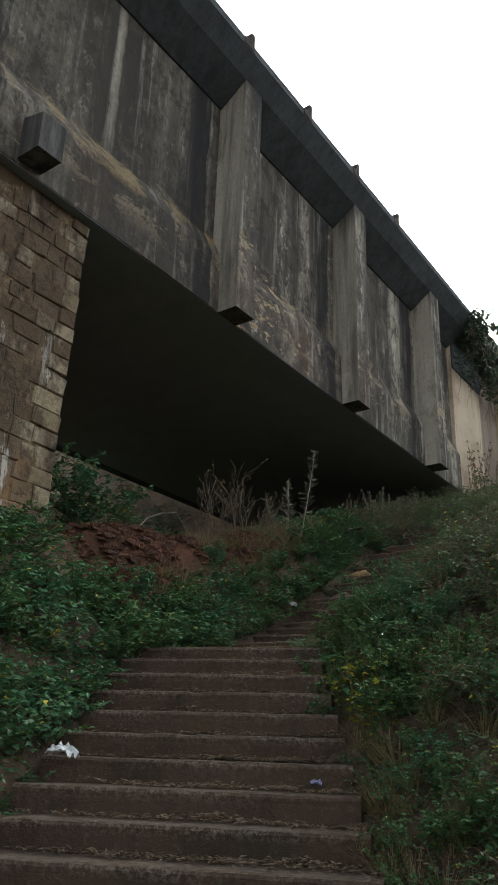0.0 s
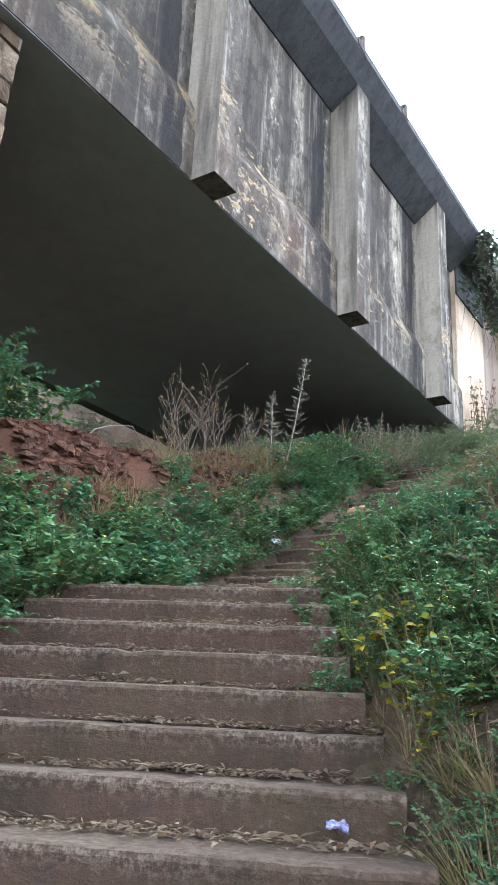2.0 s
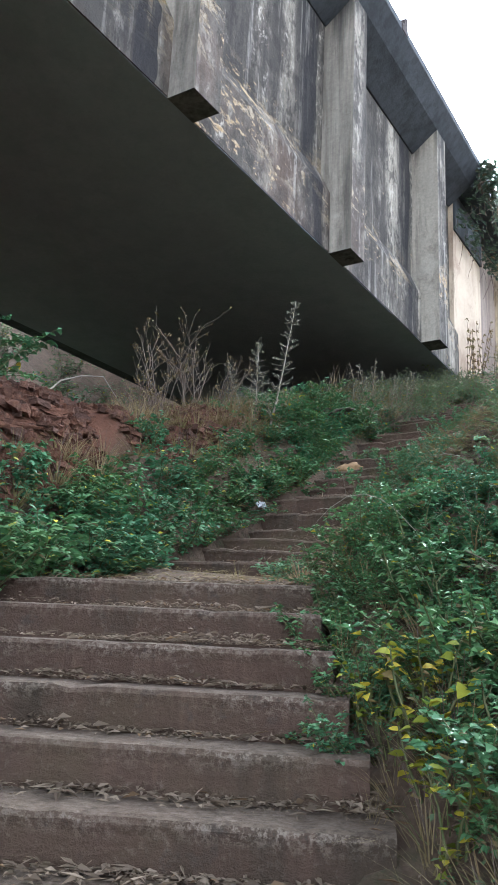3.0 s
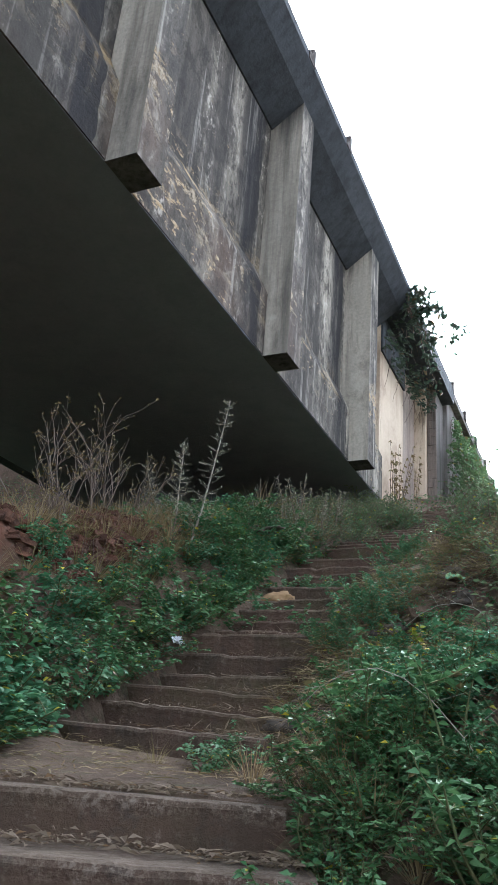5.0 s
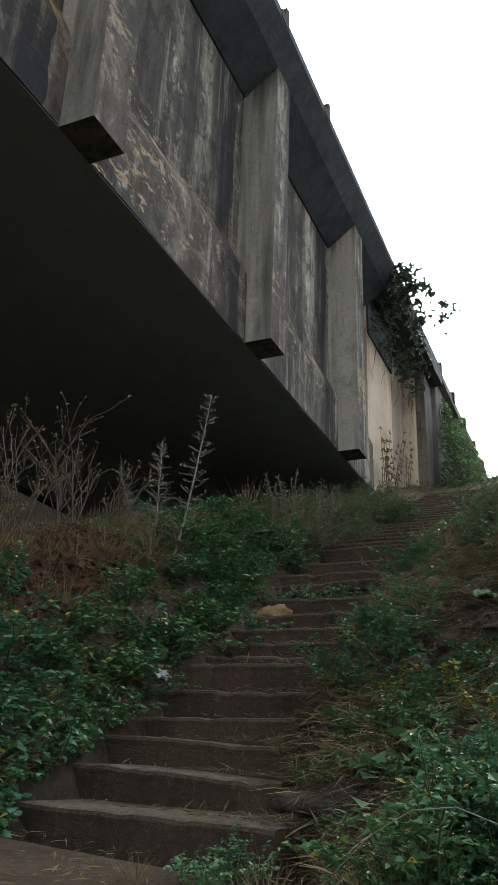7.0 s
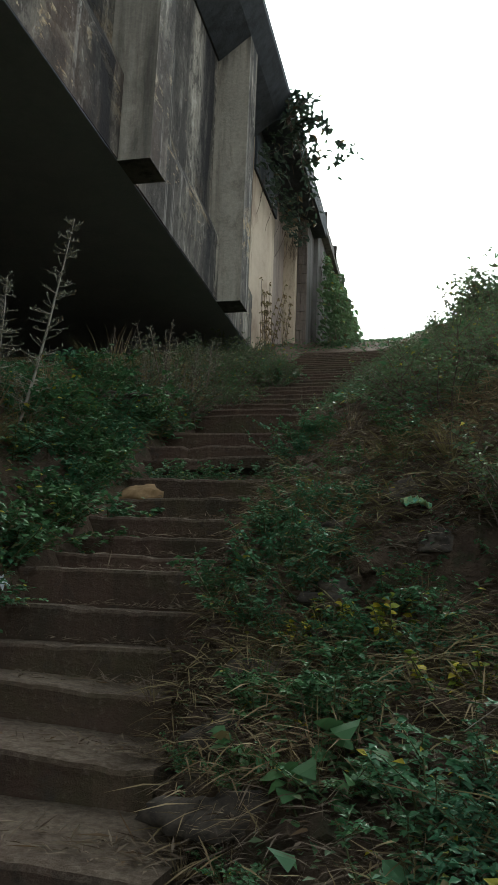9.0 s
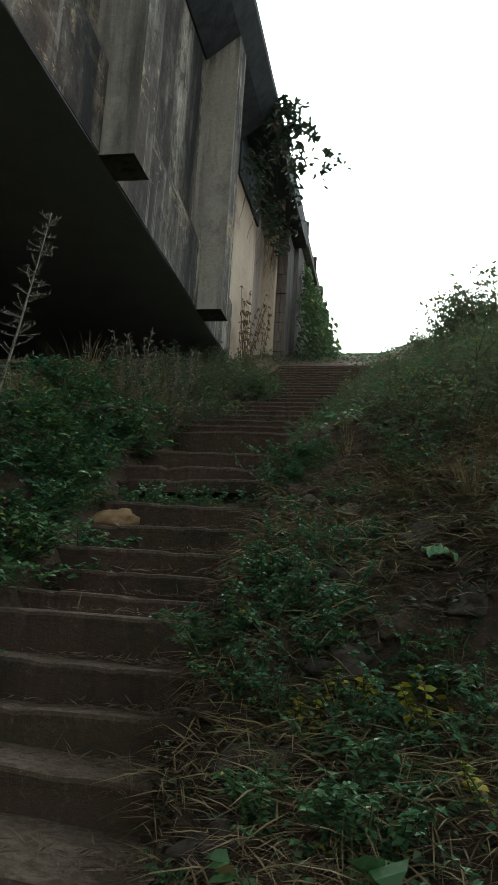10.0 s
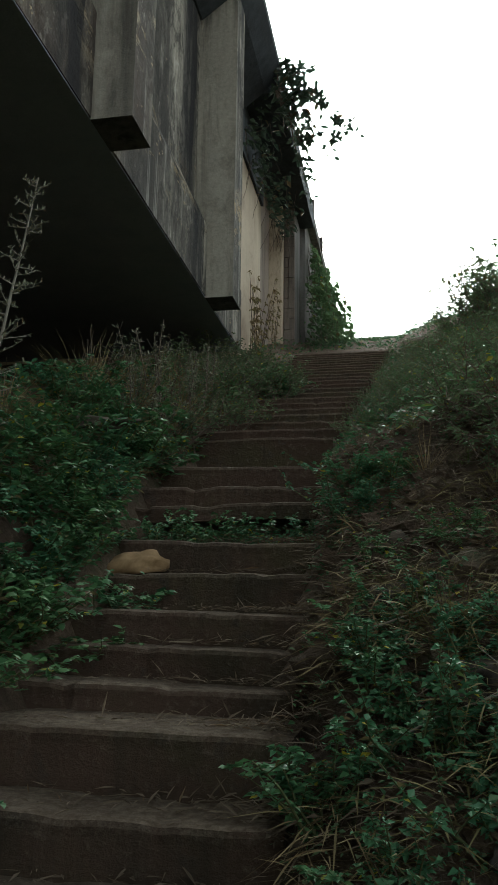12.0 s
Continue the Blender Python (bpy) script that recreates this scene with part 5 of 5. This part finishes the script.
stuff("dry_litter", "dry grass and small leaves trodden into the landing", "leaf litter",
      carpet(169, 700, (-6.0, -3.9, 5.7, 7.0), lambda x, y, d, e: 0.03 if e < 0.05 and (y - 5.6) * 0.918 + (x + 4.67) * -0.397 > 0.3 else None, 0.09, 0.06, 0.3), M_STRAW)


def soil_clods():
    """Small stones and crumbs of soil on the uphill bank."""
    f = Foliage(171)
    r = f.r
    for _ in range(1300):
        x, y = r.uniform(-5.0, -2.8), r.uniform(6.3, 11.5)
        zc, d, half = nearest(x, y)
        if d < 0 or abs(d) < half + 0.02:
            continue
        q = 0.012 + 0.07 * r.random() ** 4
        rot = Euler((r.uniform(-0.6, 0.6), r.uniform(-0.6, 0.6), r.uniform(0, 6.28))).to_matrix()
        b, at = len(f.lv), Vector((x, y, ground_z(x, y) + q * 0.1))
        for cx in (-1, 1):
            for cy in (-1, 1):
                for cz in (-1, 1):
                    f.lv.append(at + rot @ Vector((cx * q * r.uniform(0.5, 1.1), cy * q * r.uniform(0.5, 1), cz * q * r.uniform(0.3, 0.6))))
        f.lf += [(b, b + 1, b + 3, b + 2), (b + 4, b + 6, b + 7, b + 5), (b, b + 4, b + 5, b + 1), (b + 2, b + 3, b + 7, b + 6), (b, b + 2, b + 6, b + 4), (b + 1, b + 5, b + 7, b + 3)]
    return f


stuff("soil_clods", "small stones and crumbs of brown soil on the bank", "stones", soil_clods(), M_SOIL)
stuff("earth_rubble", "broken red earth clods on the cut bank", "rubble", rubble(), M_RED)

M_WHITE = plain_mat("white_plastic", (0.42, 0.44, 0.46), (0.64, 0.66, 0.67), 22, 0.45)
M_BLUE = plain_mat("blue_wrapper", (0.06, 0.07, 0.24), (0.34, 0.34, 0.40), 45, 0.4)
M_GREENBAG = plain_mat("green_wrapper", (0.05, 0.26, 0.17), (0.34, 0.36, 0.12), 16, 0.4)


def wrapper(name, label, size, at, material, seed, turn=0):
    """A crumpled bag or wrapper: a puckered, closed pillow."""
    bm = bmesh.new()
    bmesh.ops.create_grid(bm, x_segments=10, y_segments=8, size=0.5)
    for v in bm.verts:
        x, y = v.co.x, v.co.y
        v.co = Vector((x * size[0], y * size[1], noise.noise(Vector((x * 5, y * 5, seed))) * size[2] + size[2] * 0.5 * (1 - 4 * x * x)))
    bmesh.ops.solidify(bm, geom=bm.faces[:], thickness=0.006)
    me = bpy.data.meshes.new(name)
    bm.to_mesh(me)
    bm.free()
    me.materials.append(material)
    ob = new(name, me)
    ob.matrix_basis = pose(*at, 12, 8, turn)
    return tagged(ob, label, "litter")


wrapper("plastic_bag", "crumpled white plastic bag caught in the weeds", (0.17, 0.12, 0.05), (-4.42, 3.5, 1.90), M_WHITE, 1.0, 20)
wrapper("plastic_bag", "crumpled pale plastic bag at the edge of the steps", (0.15, 0.10, 0.05), (-6.13, 8.74, 3.80), M_WHITE, 2.0, -10)
wrapper("plastic_bag", "small white plastic scrap in the weeds", (0.10, 0.08, 0.06), (-6.19, 8.3, 3.61), M_WHITE, 3.0, 40)
wrapper("snack_wrapper", "green and yellow crumpled wrapper on the bank", (0.13, 0.10, 0.04), (-3.99, 8.67, ground_z(-3.99, 8.67) + 0.06), M_GREENBAG, 5.0, 15)
wrapper("snack_wrapper", "small blue and white wrapper on a lower step", (0.065, 0.042, 0.016), (-3.03, 4.13, 1.785), M_BLUE, 7.0, 30)


def branch(label, pts, r0, r1, seed):
    """A bare fallen branch along a bent line, with a few side twigs."""
    f = Foliage(seed)
    line = [Vector(p) for p in pts]
    f.stem(line, r0, r1, 6)
    for i in range(1, len(line) - 1):
        w = Vector((f.r.uniform(-1, 1), f.r.uniform(-1, 1), f.r.uniform(-0.2, 0.8)))
        f.stem(bend(f.r, line[i], w, f.r.uniform(0.08, 0.25), 3, 0.02, 0.2), r1, r1 * 0.5, 4)
    ob = new("fallen_branch", mesh_from("fallen_branch", f.sv, f.sf, M_STALE, True))
    return tagged(ob, label, "branch")


branch("pale dead branch arching over the red earth", [(-7.6, 7.3, 4.68), (-7.6, 7.47, 4.86), (-7.6, 7.73, 4.99), (-7.6, 8.03, 5.08), (-7.6, 8.38, 4.83)], 0.010, 0.004, 201)
for i_, (x_, y_, a_, l_) in enumerate(((-3.75, 8.9, 0.9, 0.6), (-4.7, 8.6, 0.25, 0.5), (-4.75, 9.1, 0.35, 0.55), (-3.6, 7.7, 0.4, 0.5))):
    line_ = [(x_ + math.cos(a_) * l_ * u, y_ + math.sin(a_) * l_ * u, ground_z(x_ + math.cos(a_) * l_ * u, y_ + math.sin(a_) * l_ * u) + 0.03 + 0.05 * math.sin(u * 3 + i_)) for u in (0, 0.3, 0.55, 0.8, 1.0)]
    branch("thin pale dead twig lying on the bank", line_, 0.0045, 0.002, 210 + i_)

rng2 = random.Random(77)
for i_ in range(6):
    x_, y_ = rng2.uniform(-3.4, -1.9), rng2.uniform(5.4, 7.0)
    if nearest(x_, y_)[1] < nearest(x_, y_)[2] + 0.45:
        continue
    a_, l_, h_ = rng2.uniform(1.8, 4.2), rng2.uniform(0.5, 0.9), rng2.uniform(0.25, 0.5)
    g_ = ground_z(x_, y_)
    branch("thin pale dead stem arching over the weeds", [(x_ + math.cos(a_) * l_ * u, y_ + math.sin(a_) * l_ * u, g_ - 0.04 + h_ * math.sin(u * 2.4)) for u in (0, 0.12, 0.25, 0.38, 0.5, 0.62, 0.75, 0.88, 1.0)], 0.0022, 0.0009, 230 + i_)

# ---- brickwork of the abutment pilaster ----
M_BRICK = concrete("old_brick", (0.21, 0.175, 0.15), (0.15, 0.12, 0.10), (0.06, 0.05, 0.04), 0.6, 9.1)
unit = box_mesh("brick", (-0.5, -0.5, -0.5), (0.5, 0.5, 0.5), M_BRICK, 0.05)
rng1 = random.Random(12)
z_ = 8.6
while z_ < 12.2:
    cut = -6.78 if rng1.random() < 0.5 else -6.73
    for a_, b_ in ((-6.87, cut), (cut, -6.65)):
        bk = part("brick", unit, abutment)
        bk.matrix_basis = Matrix.LocRotScale(((a_ + b_) / 2, 21.40 + rng1.uniform(-0.01, 0.01), z_ + 0.11), None, (b_ - a_ - 0.008, 0.10, 0.213))
    z_ += 0.22
